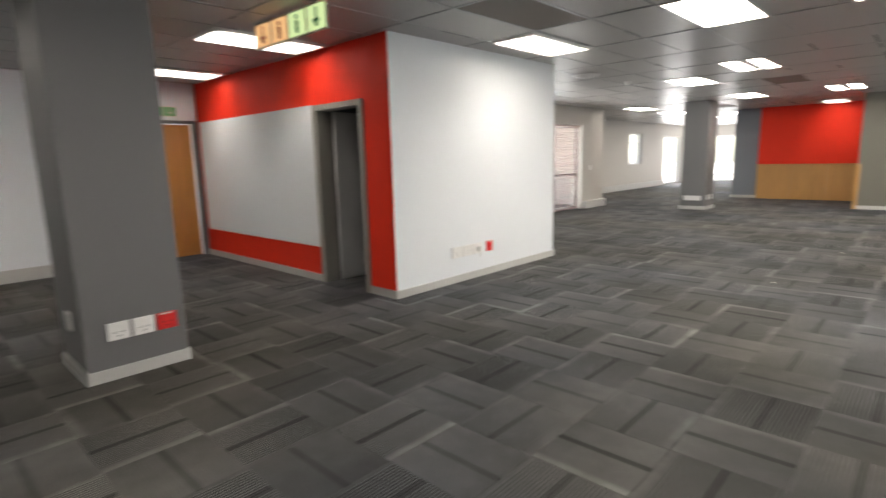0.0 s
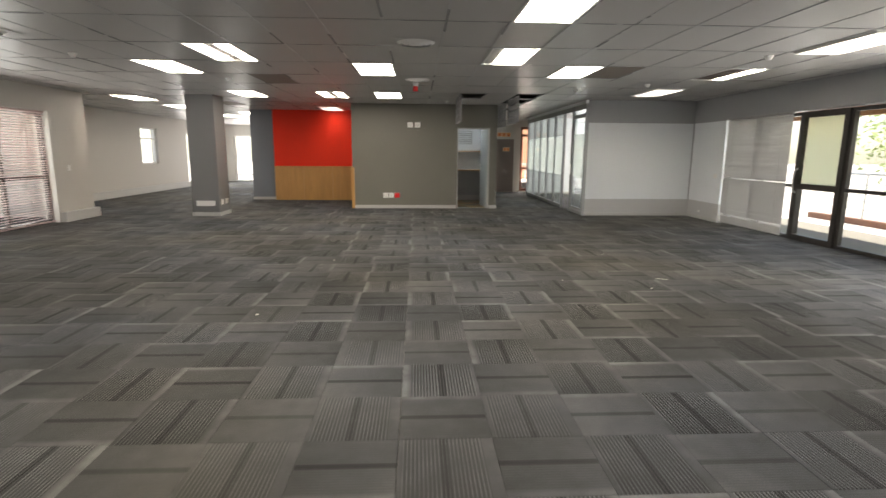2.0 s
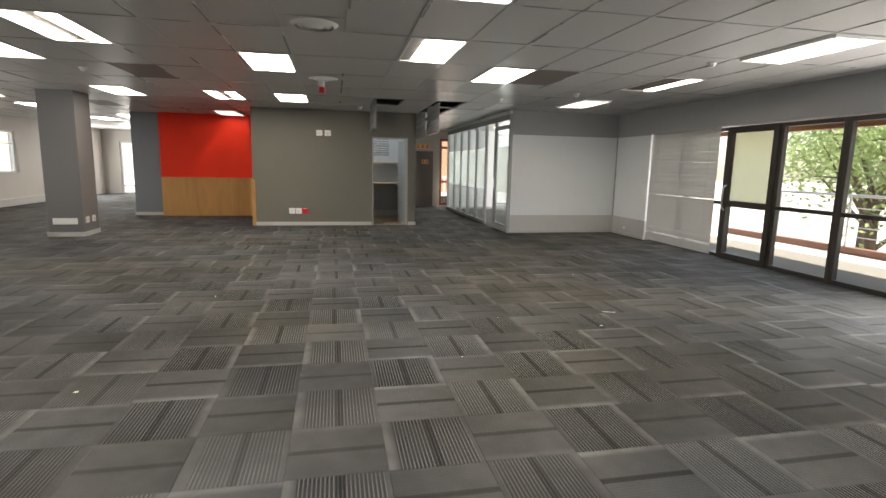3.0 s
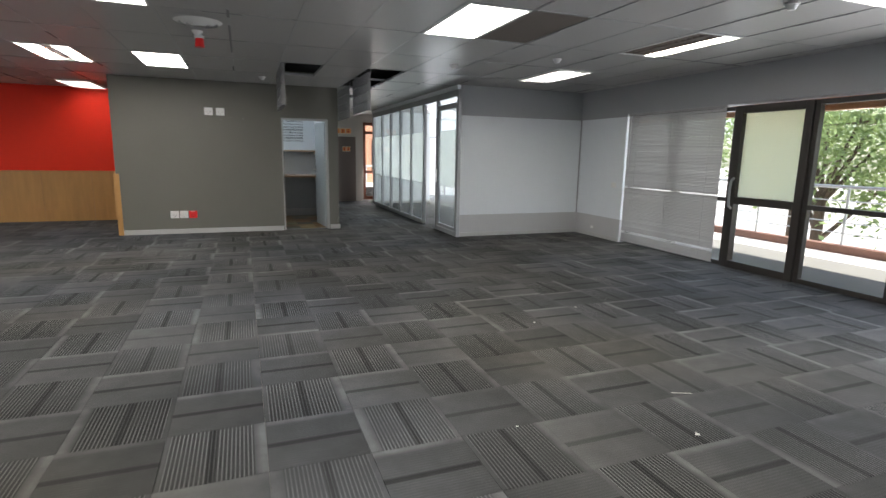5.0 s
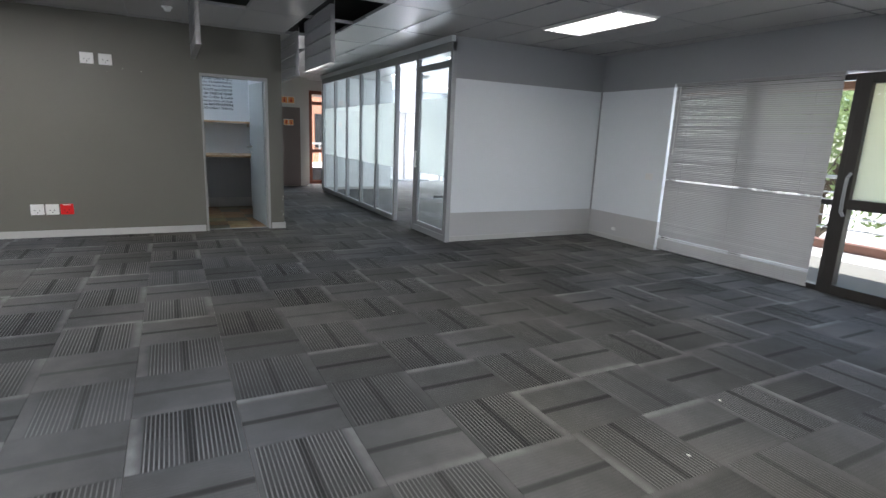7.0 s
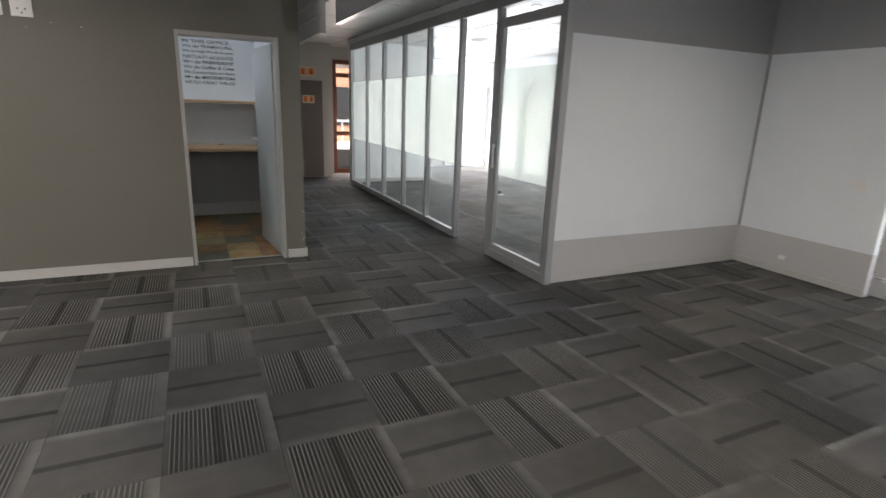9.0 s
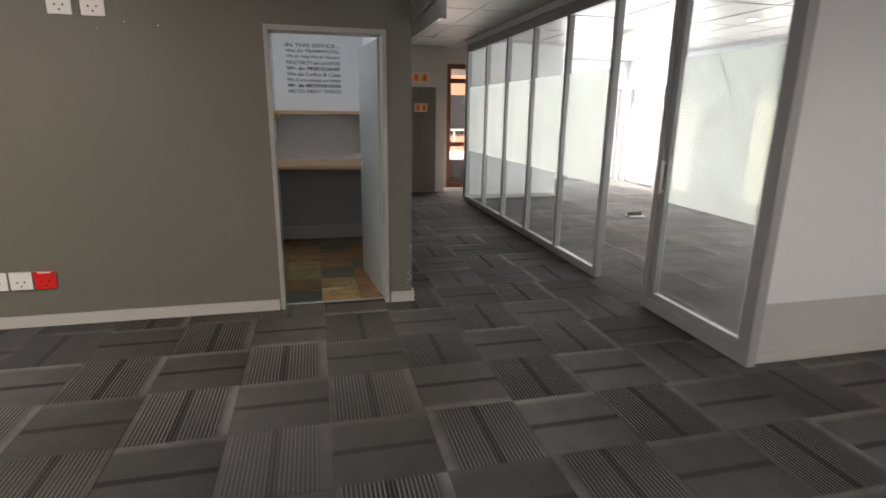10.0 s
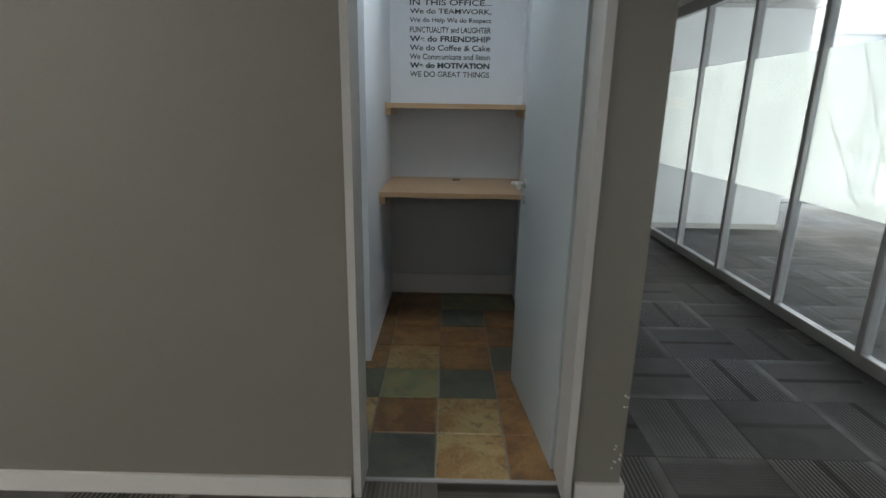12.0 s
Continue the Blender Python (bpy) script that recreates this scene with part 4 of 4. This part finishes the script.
# ---- sockets ----
def socket(origin, right, out, w, h, mat, kind):
    """A wall plate: origin is its centre on the wall, right and out its directions."""
    names = {"double": "power_socket", "red": "red_power_socket", "blank": "wall_plate", "switch": "light_switch"}
    e = empty(names[kind], origin)
    R, O, U = Vector(right), Vector(out), Vector((0, 0, 1))
    m = Matrix((R, O, U)).transposed().to_4x4()

    def put(nm, b, mt, bev=0.0, on=None):
        bm = box(*b, bevel=bev)
        bmesh.ops.transform(bm, matrix=m, verts=bm.verts)
        bmesh.ops.recalc_face_normals(bm, faces=bm.faces)
        return part(nm, bm, mt, on or e)

    plate = put("plate", (-w / 2, 0.0005, -h / 2, w / 2, 0.014, h / 2), mat, 0.004)
    if kind in ("double", "red"):
        put("rocker", (-w * 0.22, 0.014, h * 0.2, w * 0.22, 0.019, h * 0.38), mat, 0.001, plate)
        for a, z in ((-0.17, -0.06), (0.17, -0.06), (0, -0.28)):
            put("pin_hole", (a * w - 0.005, 0.0138, z * h - 0.006, a * w + 0.005, 0.0148, z * h + 0.006), BLACK, 0.0, plate)
    if kind == "red":
        put("label_strip", (-w * 0.3, 0.014, h * 0.4, w * 0.3, 0.0146, h * 0.46), PLASTIC, 0.0, plate)
    if kind == "switch":
        put("rocker", (-w * 0.3, 0.014, -h * 0.3, w * 0.3, 0.02, h * 0.3), mat, 0.002, plate)
    label = {"double": "white plastic power socket on the wall", "red": "red plastic power socket on the wall", "blank": "white plastic wall plate", "switch": "white plastic light switch"}[kind]
    return tagged(e, label, "power socket" if kind in ("double", "red") else "wall plate", "wall sockets")


for x, k in ((0.655, "double"), (0.805, "double"), (0.955, "red")):
    socket((x, 16.069, 0.345), (1, 0, 0), (0, -1, 0), 0.135, 0.13, REDPLASTIC if k == "red" else PLASTIC, k)
for x in (1.31, 1.5):
    socket((x, 16.069, 2.17), (1, 0, 0), (0, -1, 0), 0.14, 0.13, PLASTIC, "double")
for y, k in ((4.64, "double"), (4.83, "double"), (5.02, "double"), (5.25, "red")):
    socket((RX + 0.004, y, 0.36), (0, 1, 0), (1, 0, 0), 0.18 if k != "red" else 0.11, 0.13, REDPLASTIC if k == "red" else PLASTIC, k)
e = empty("power_plug", (RX + 0.02, 5.02, 0.36))
part("plug_body", box(0, -0.03, -0.03, 0.05, 0.03, 0.025, bevel=0.008), PLASTIC, e)
part("cable_stub", rod(bmesh.new(), (0.03, 0, -0.03), (0.03, 0, -0.1), 0.006, 8), PLASTIC, e)
tagged(e, "white plug and cable stub in a wall socket", "plug")
for y, k in ((1.09, "double"), (1.25, "double"), (1.405, "red")):
    socket((-2.799, y, 0.34), (0, 1, 0), (1, 0, 0), 0.14, 0.125, REDPLASTIC if k == "red" else PLASTIC, k)
socket((-3.12, 0.879, 0.4), (1, 0, 0), (0, -1, 0), 0.13, 0.13, PLASTIC, "double")
socket((-3.34, 14.299, 0.29), (1, 0, 0), (0, -1, 0), 0.42, 0.12, PLASTIC, "blank")
for y in (14.45, 14.72):
    socket((-3.029, y, 0.31), (0, 1, 0), (1, 0, 0), 0.14, 0.12, PLASTIC, "double")
socket((8.049, 13.4, 1.0), (0, -1, 0), (-1, 0, 0), 0.12, 0.09, PLASTIC, "switch")
socket((8.049, 13.95, 0.17), (0, -1, 0), (-1, 0, 0), 0.07, 0.045, PLASTIC, "blank")
socket((-5.849, 13.6, 1.1), (0, 1, 0), (1, 0, 0), 0.09, 0.12, PLASTIC, "switch")


# ---- store room ----
def shelf(z, front, label):
    e = empty("wall_shelf", (2.9, front, z - 0.04))
    under(part("board", box(2.442, front, z - 0.035, 3.438, 18.448, z, bevel=0.003), SHELFWOOD), e)
    for a, b in ((2.442, 2.48), (3.4, 3.438)):
        under(part("bracket", box(a, front + 0.015, z - 0.085, b, 18.448, z - 0.036, bevel=0.002), SHELFWOOD), e)
    return tagged(e, label, "shelf", "store shelves")


shelf(1.527, 18.06, "narrow oak laminate wall shelf on side battens")
e = shelf(0.968, 17.66, "deep oak laminate shelf on side battens")
under(part("cable_grommet", rod(bmesh.new(), (2.95, 18.3, 0.968), (2.95, 18.3, 0.972), 0.03, 18), BLACK), e)
tmesh = {k: mesh_of(box(-0.154, -0.154, -0.012, 0.154, 0.154, 0.0, bevel=0.004), "slate_tile", m) for k, m in SLATE.items()}
slate = structure("store_floor", [(2.2, 16.165, -0.007, 3.487, 18.45, 0.002, 0)], [GROUT], "grouted bed of the store-room floor", "floor")
KINDS = ["gdor", "oror", "dgdr", "rord", "rrrr", "rrdr", "rrgg", "drgr"]  # rows from the doorway inwards
for j, row in enumerate(KINDS):
    for i, kind in enumerate(row):
        x0, x1 = max(2.335, 2.54 + (i - 1) * 0.316), min(3.44, 2.54 + i * 0.316)
        y0, y1 = 16.165 + j * 0.316, min(18.44, 16.165 + (j + 1) * 0.316)
        if x1 - x0 < 0.05 or y1 - y0 < 0.03:
            continue
        s = new("slate_tile", tmesh[kind])
        s.parent = slate
        s.location = ((x0 + x1) / 2, (y0 + y1) / 2, 0.0065 + 0.001 * ((i * 3 + j) % 3))
        s.scale = ((x1 - x0 - 0.007) / 0.308, (y1 - y0 - 0.007) / 0.308, 1)
structure("threshold_strip", [(2.56, 16.15, 0.001, 3.37, 16.164, 0.011, 0)], [ALU], "thin metal threshold strip", "threshold")


# ---- writing ----
def lettering(text, w, h, matrix, mat, bold=0.0):
    cu = bpy.data.curves.new("lettering", "FONT")
    cu.body, cu.size, cu.extrude, cu.offset = text, 1.0, 0.004, bold
    tmp = bpy.data.objects.new("lettering", cu)
    scene.collection.objects.link(tmp)
    dg = bpy.context.evaluated_depsgraph_get()
    me = bpy.data.meshes.new_from_object(tmp.evaluated_get(dg))
    bpy.data.objects.remove(tmp)
    xs = [v.co.x for v in me.vertices]
    ys = [v.co.y for v in me.vertices]
    sx, sy = w / (max(xs) - min(xs)), h / (max(ys) - min(ys))
    x0, y0 = min(xs), min(ys)
    for v in me.vertices:
        v.co = Vector(((v.co.x - x0) * sx, (v.co.y - y0) * sy, v.co.z * 0.4))
    me.materials.clear()
    me.materials.append(mat)
    ob = new("text_line", me)
    ob.matrix_world = matrix
    return ob


e = empty("wall_lettering", (2.86, 18.447, 1.7))
LINES = [("IN THIS OFFICE...", 0.0), ("We do TEAMWORK,", 0), ("We do Help We do Respect", 0), ("PUNCTUALITY and LAUGHTER", 0), ("We do FRIENDSHIP", 0.012), ("We do Coffee & Cake", 0), ("We Communicate and listen", 0),
         ("We do MOTIVATION", 0.03), ("WE DO GREAT THINGS", 0)]
for k, (text, bold) in enumerate(LINES):
    z = 2.215 - k * 0.062
    t = lettering(text, 0.595, 0.04, Matrix.Translation((2.585, 18.4465, z)) @ pose(0, 0, 0, 90, 0, 0), INK, bold + 0.014)
    t.parent = e
    t.matrix_parent_inverse = Matrix.Translation(-Vector(e.location))
tagged(e, "dark motivational lettering on the pale store wall", "wall lettering")


def paint_chips(at, normal, n, spread, seed):
    """Small flakes where the paint is knocked off, a thin raised patch each."""
    rng = random.Random(seed)
    bm = bmesh.new()
    N = Vector(normal)
    R = Vector((0, 0, 1)).cross(N)
    for k in range(n):
        c = Vector(at) + R * rng.uniform(-spread[0], spread[0]) + Vector((0, 0, rng.uniform(-spread[1], spread[1]))) + N * 0.0012
        vs = [bm.verts.new(c + R * math.cos(a) * rng.uniform(0.002, 0.006) + Vector((0, 0, math.sin(a) * rng.uniform(0.002, 0.007)))) for a in [q * math.tau / 7 for q in range(7)]]
        bm.faces.new(vs)
    ob = part("paint_chips", bm, FOAM)
    return tagged(ob, "pale chips of knocked-off paint on a wall", "wall damage", kind="stuff")


paint_chips((3.565, 16.068, 0.19), (0, -1, 0), 8, (0.018, 0.07), 1)
paint_chips((3.57, 16.068, 0.42), (0, -1, 0), 4, (0.012, 0.05), 2)
paint_chips((8.048, 13.4, 0.13), (-1, 0, 0), 12, (0.15, 0.03), 3)
paint_chips((8.048, 13.85, 0.2), (-1, 0, 0), 6, (0.05, 0.03), 4)
paint_chips((1.8, 16.068, 2.05), (0, -1, 0), 3, (0.3, 0.03), 5)


# ---- signs ----
def sign_board(x, y, z, w, h, faces, label, hang):
    e = empty("sign_board", (x, y, z))
    part("board", box(-w / 2, -0.006, -h / 2, w / 2, 0.006, h / 2, bevel=0.002), SIGNCREAM, e)
    n = len(faces)
    for k, (mat, mark) in enumerate(faces):
        cx = -w / 2 + (k + 0.5) * w / n
        panel = part("panel", box(cx - w / n * 0.44, -0.0085, -h * 0.42, cx + w / n * 0.44, -0.0065, h * 0.42), mat, e)
        bm = bmesh.new()
        if mark == "figure":
            rod(bm, (cx, -0.0105, h * 0.24), (cx, -0.0087, h * 0.24), h * 0.09, 12)
            add_box(bm, cx - h * 0.1, -0.0105, -h * 0.32, cx + h * 0.1, -0.0087, h * 0.12)
        else:
            add_box(bm, cx - h * 0.06, -0.0105, -h * 0.1, cx + h * 0.06, -0.0087, h * 0.34)
            add_box(bm, cx - h * 0.2, -0.0105, -h * 0.16, cx + h * 0.2, -0.0087, -h * 0.04)
            add_box(bm, cx - h * 0.1, -0.0105, -h * 0.3, cx + h * 0.1, -0.0087, -h * 0.16)
        part("symbol", bm, SIGNRED if mat in (SIGNORANGE, GLOWORANGE) else SIGNGREEN if mat is GLOWGREEN else SIGNCREAM, panel)
    if hang:
        for a in (-w * 0.4, w * 0.4):
            part("hanger", rod(bmesh.new(), (a, 0, h / 2), (a, 0, CEIL - z), 0.003, 6), STEEL, e)
    return tagged(e, label, "sign")


sign_board(4.74, 22.04, 2.14, 0.5, 0.17, [(SIGNORANGE, "figure"), (SIGNORANGE, "figure"), (SIGNORANGE, "arrow")], "orange washroom direction sign on the end wall", False)
sign_board(4.83, 22.0, 1.6, 0.24, 0.15, [(SIGNORANGE, "figure"), (SIGNORANGE, "figure")], "small orange washroom sign on a dark door", False)
sign_board(-2.8, 2.6, 2.565, 1.1, 0.22, [(GLOWORANGE, "arrow"), (GLOWORANGE, "figure"), (GLOWGREEN, "figure"), (GLOWGREEN, "arrow")], "orange and green exit sign hanging from the ceiling, faces brightened by added glow", True)
sign_board(-7.44, 3.2, 2.27, 0.01 + 0.34, 0.15, [(SIGNGREEN, "figure"), (SIGNGREEN, "arrow")], "green exit sign above the wooden door", False).rotation_euler = (0, 0, radians(90))

# floor box in the meeting room and scraps on the carpet
e = empty("floor_box", (7.64, 19.07, 0))
part("lid", box(-0.13, -0.09, 0.0, 0.13, 0.09, 0.012, bevel=0.004), ALU, e)
part("flap", box(-0.12, 0.0, 0.012, 0.12, 0.012, 0.07, bevel=0.003), BLACK, e)
tagged(e, "open metal floor power box in the carpet", "floor box")
random.seed(5)
for x, y, s in ((0.02, 6.75, 0.014), (0.35, 9.2, 0.012), (4.1, 7.6, 0.015), (4.25, 9.6, 0.01), (3.2, 8.0, 0.008), (2.6, 7.0, 0.008), (4.9, 9.9, 0.01), (3.7, 12.0, 0.008)):
    bm = bmesh.new()
    bmesh.ops.create_icosphere(bm, subdivisions=1, radius=s)
    for v in bm.verts:
        v.co *= random.uniform(0.7, 1.3)
        v.co.z = max(0, v.co.z * 0.5)
    ob = part("paper_scrap", bm, FOAM)
    ob.location = (x, y, 0.0005)
    tagged(ob, "tiny pale scrap of litter on the carpet", "litter", "scraps on the carpet")
ob = part("cable_tie", rod(bmesh.new(), (4.35, 8.05, 0.004), (4.47, 8.0, 0.004), 0.003, 6), FOAM)
tagged(ob, "short pale strip lying on the carpet", "litter")


# ---- outside ----
structure("ground", [(-250, -250, -3.4, 250, 250, -3.2, 0)], [GROUND], "dry pale ground outside", "ground")
structure("balcony_floor", [(8.3, -4.0, -0.22, 11.3, 14.48, -0.03, 0)], [PAVING], "pale tiled balcony floor", "balcony")
structure("balcony_kerb", [(11.1, -4.0, -0.029, 11.3, 14.48, 0.1, 0)], [KERBMAT], "brown brick balcony kerb", "kerb")
# second box: unseen slab, sized to keep the sun out of the room
structure("balcony_beam", [(8.78, -4.0, 2.12, 8.92, 14.48, 2.6, 0), (8.3, -4, 2.6, 8.95, 14.48, 2.75, 0)], [BEAM], "orange-brown balcony roof beam, with an unseen slab added to block sun", "beam")
e = empty("balcony_railing", (11.2, 5, 0.1))
for y in [-3 + 1.6 * k for k in range(11)]:
    under(part("post", rod(bmesh.new(), (11.2, y, 0.1), (11.2, y, 1.05), 0.022, 10), STEEL), e)
under(part("top_rail", rod(bmesh.new(), (11.2, -4, 1.07), (11.2, 14.4, 1.07), 0.028, 12), STEEL), e)
for z in (0.3, 0.48, 0.66, 0.84):
    under(part("rail", rod(bmesh.new(), (11.2, -4, z), (11.2, 14.4, z), 0.01, 8), STEEL), e)
tagged(e, "galvanised steel balcony railing with thin rails", "railing")


def tree(x, y, h, spread, seed, leaves=7500):
    rng = random.Random(seed)
    e = empty("tree", (x, y, -3.2))
    bm = bmesh.new()
    rod(bm, (0, 0, 0), (0.1, 0.1, h * 0.45), 0.2, 10, 0.13)
    tips = []
    for k in range(9):
        a = k * 2.4 + rng.uniform(-0.3, 0.3)
        z0 = h * rng.uniform(0.25, 0.45)
        tip = Vector((math.cos(a) * spread * rng.uniform(0.35, 0.75), math.sin(a) * spread * rng.uniform(0.35, 0.75), z0 + h * rng.uniform(0.15, 0.45)))
        rod(bm, (0.05, 0.05, z0), tip, 0.08, 7, 0.025)
        tips.append(tip)
        for q in range(3):
            t2 = tip + Vector((rng.uniform(-1, 1), rng.uniform(-1, 1), rng.uniform(-0.5, 0.9))) * spread * 0.3
            rod(bm, tip * 0.85 + Vector((0, 0, z0 * 0.15)), t2, 0.03, 5, 0.01)
            tips.append(t2)
    part("trunk", bm, BARK, e)
    verts, faces = [], []
    for k in range(leaves):
        c = rng.choice(tips) + Vector((rng.gauss(0, 1), rng.gauss(0, 1), rng.gauss(0, 0.8))) * spread * 0.2
        u = Vector((rng.uniform(-1, 1), rng.uniform(-1, 1), rng.uniform(-1, 1))).normalized()
        w = u.orthogonal().normalized() * rng.uniform(0.035, 0.06)
        u = u * rng.uniform(0.07, 0.13)
        n = len(verts)
        verts += [c - u, c + w, c + u, c - w]
        faces.append((n, n + 1, n + 2, n + 3))
    me = bpy.data.meshes.new("crown")
    me.from_pydata([tuple(v) for v in verts], [], faces)
    me.materials.append(LEAF)
    ob = new("crown", me)
    ob.parent = e
    return tagged(e, "leafy green tree outside the balcony", "tree", "trees outside")


for k, (x, y, h, s) in enumerate(((16.5, 11.5, 7.5, 3.0), (17.5, 16.0, 8.5, 3.4), (16.0, 7.0, 7.0, 2.8), (22.0, 20.0, 9, 3.6), (21.0, 12.5, 9.0, 3.6))):
    tree(x, y, h, s, 30 + k)
e = empty("neighbour_building", (6.5, 34, -3.2))
under(part("wall", box(-4, 34, -3.2, 14, 40, 6), BRICKWALL), e)
for k in range(6):
    under(part("window", box(-2 + k * 2.6, 33.95, 0.6, -0.6 + k * 2.6, 34.02, 2.2), BLACK), e)
under(part("balcony_slab", box(0, 32.4, -0.3, 12, 34, -0.1), PAVING), e)
for k in range(24):
    under(part("baluster", box(0.2 + k * 0.5, 32.45, -0.1, 0.27 + k * 0.5, 32.5, 0.8), SKIRT), e)
under(part("balcony_rail", box(0, 32.42, 0.8, 12, 32.53, 0.88), SKIRT), e)
tagged(e, "terracotta building with a white balcony across the yard", "building")


# ---- carpet tiles ----
def tile_mesh(turn):
    a, t = TILE / 2 - 0.0008, 0.007
    verts = [(-a, -a, -t), (a, -a, -t), (a, a, -t), (-a, a, -t), (-a, -a, -0.0015), (a, -a, -0.0015), (a, a, -0.0015), (-a, a, -0.0015)]
    b = a - 0.0015
    verts += [(-b, -b, 0), (b, -b, 0), (b, b, 0), (-b, b, 0)]
    faces = [(8, 9, 10, 11)] + [(k, (k + 1) % 4, 4 + (k + 1) % 4, 4 + k) for k in range(4)] + [(4 + k, 4 + (k + 1) % 4, 8 + (k + 1) % 4, 8 + k) for k in range(4)]

    def uvs(p):
        u, v = p[0] / TILE + 0.5, p[1] / TILE + 0.5
        return ((u, v), (v, 1 - u), (1 - u, 1 - v), (1 - v, u))[turn]

    return verts, faces, uvs


def build_tiles(name, cells):
    verts, faces, uv = [], [], []
    for x, y, turn in cells:
        v, f, g = tile_mesh(turn)
        n = len(verts)
        verts += [(p[0] + x, p[1] + y, p[2]) for p in v]
        for q in f:
            faces.append(tuple(n + k for k in q))
            uv += [g(v[k]) for k in q]
    me = bpy.data.meshes.new(name)
    me.from_pydata(verts, [], faces)
    layer = me.uv_layers.new(name="UVMap")
    layer.data.foreach_set("uv", [c for p in uv for c in p])
    for m in CARPET:
        me.materials.append(m)
    me.polygons.foreach_set("material_index", [turn % 2 for x, y, turn in cells for k in range(9)])
    return me


four = [build_tiles("carpet_tile", [(0, 0, k)]) for k in range(4)]
rng = random.Random(3)
rest = []
for i in range(-23, 15):
    for j in range(-39, 29):
        x, y = TX + (i + 0.5) * TILE, TY + (j + 0.5) * TILE
        if not (-8.2 < x < 10 and -4.1 < y < 28.8) or (2.6 < x < 3.3 and 16.6 < y < 18.2) or (x > 8.4 and y < 14.4):
            continue
        turn = (0 if (i + j) % 2 else 1) + rng.choice((0, 0, 0, 2))
        if -6 <= i <= 5 and -22 <= j <= 2:
            ob = new("carpet_tile", four[turn])
            ob.parent = floor
            ob.location = (x, y, rng.uniform(-0.0006, 0.0))
        else:
            rest.append((x, y, turn))
ob = new("carpet_tiles_beyond", build_tiles("carpet_tiles_beyond", rest))
ob.parent = floor
tagged(ob, "grey striped carpet tiles", kind="stuff")
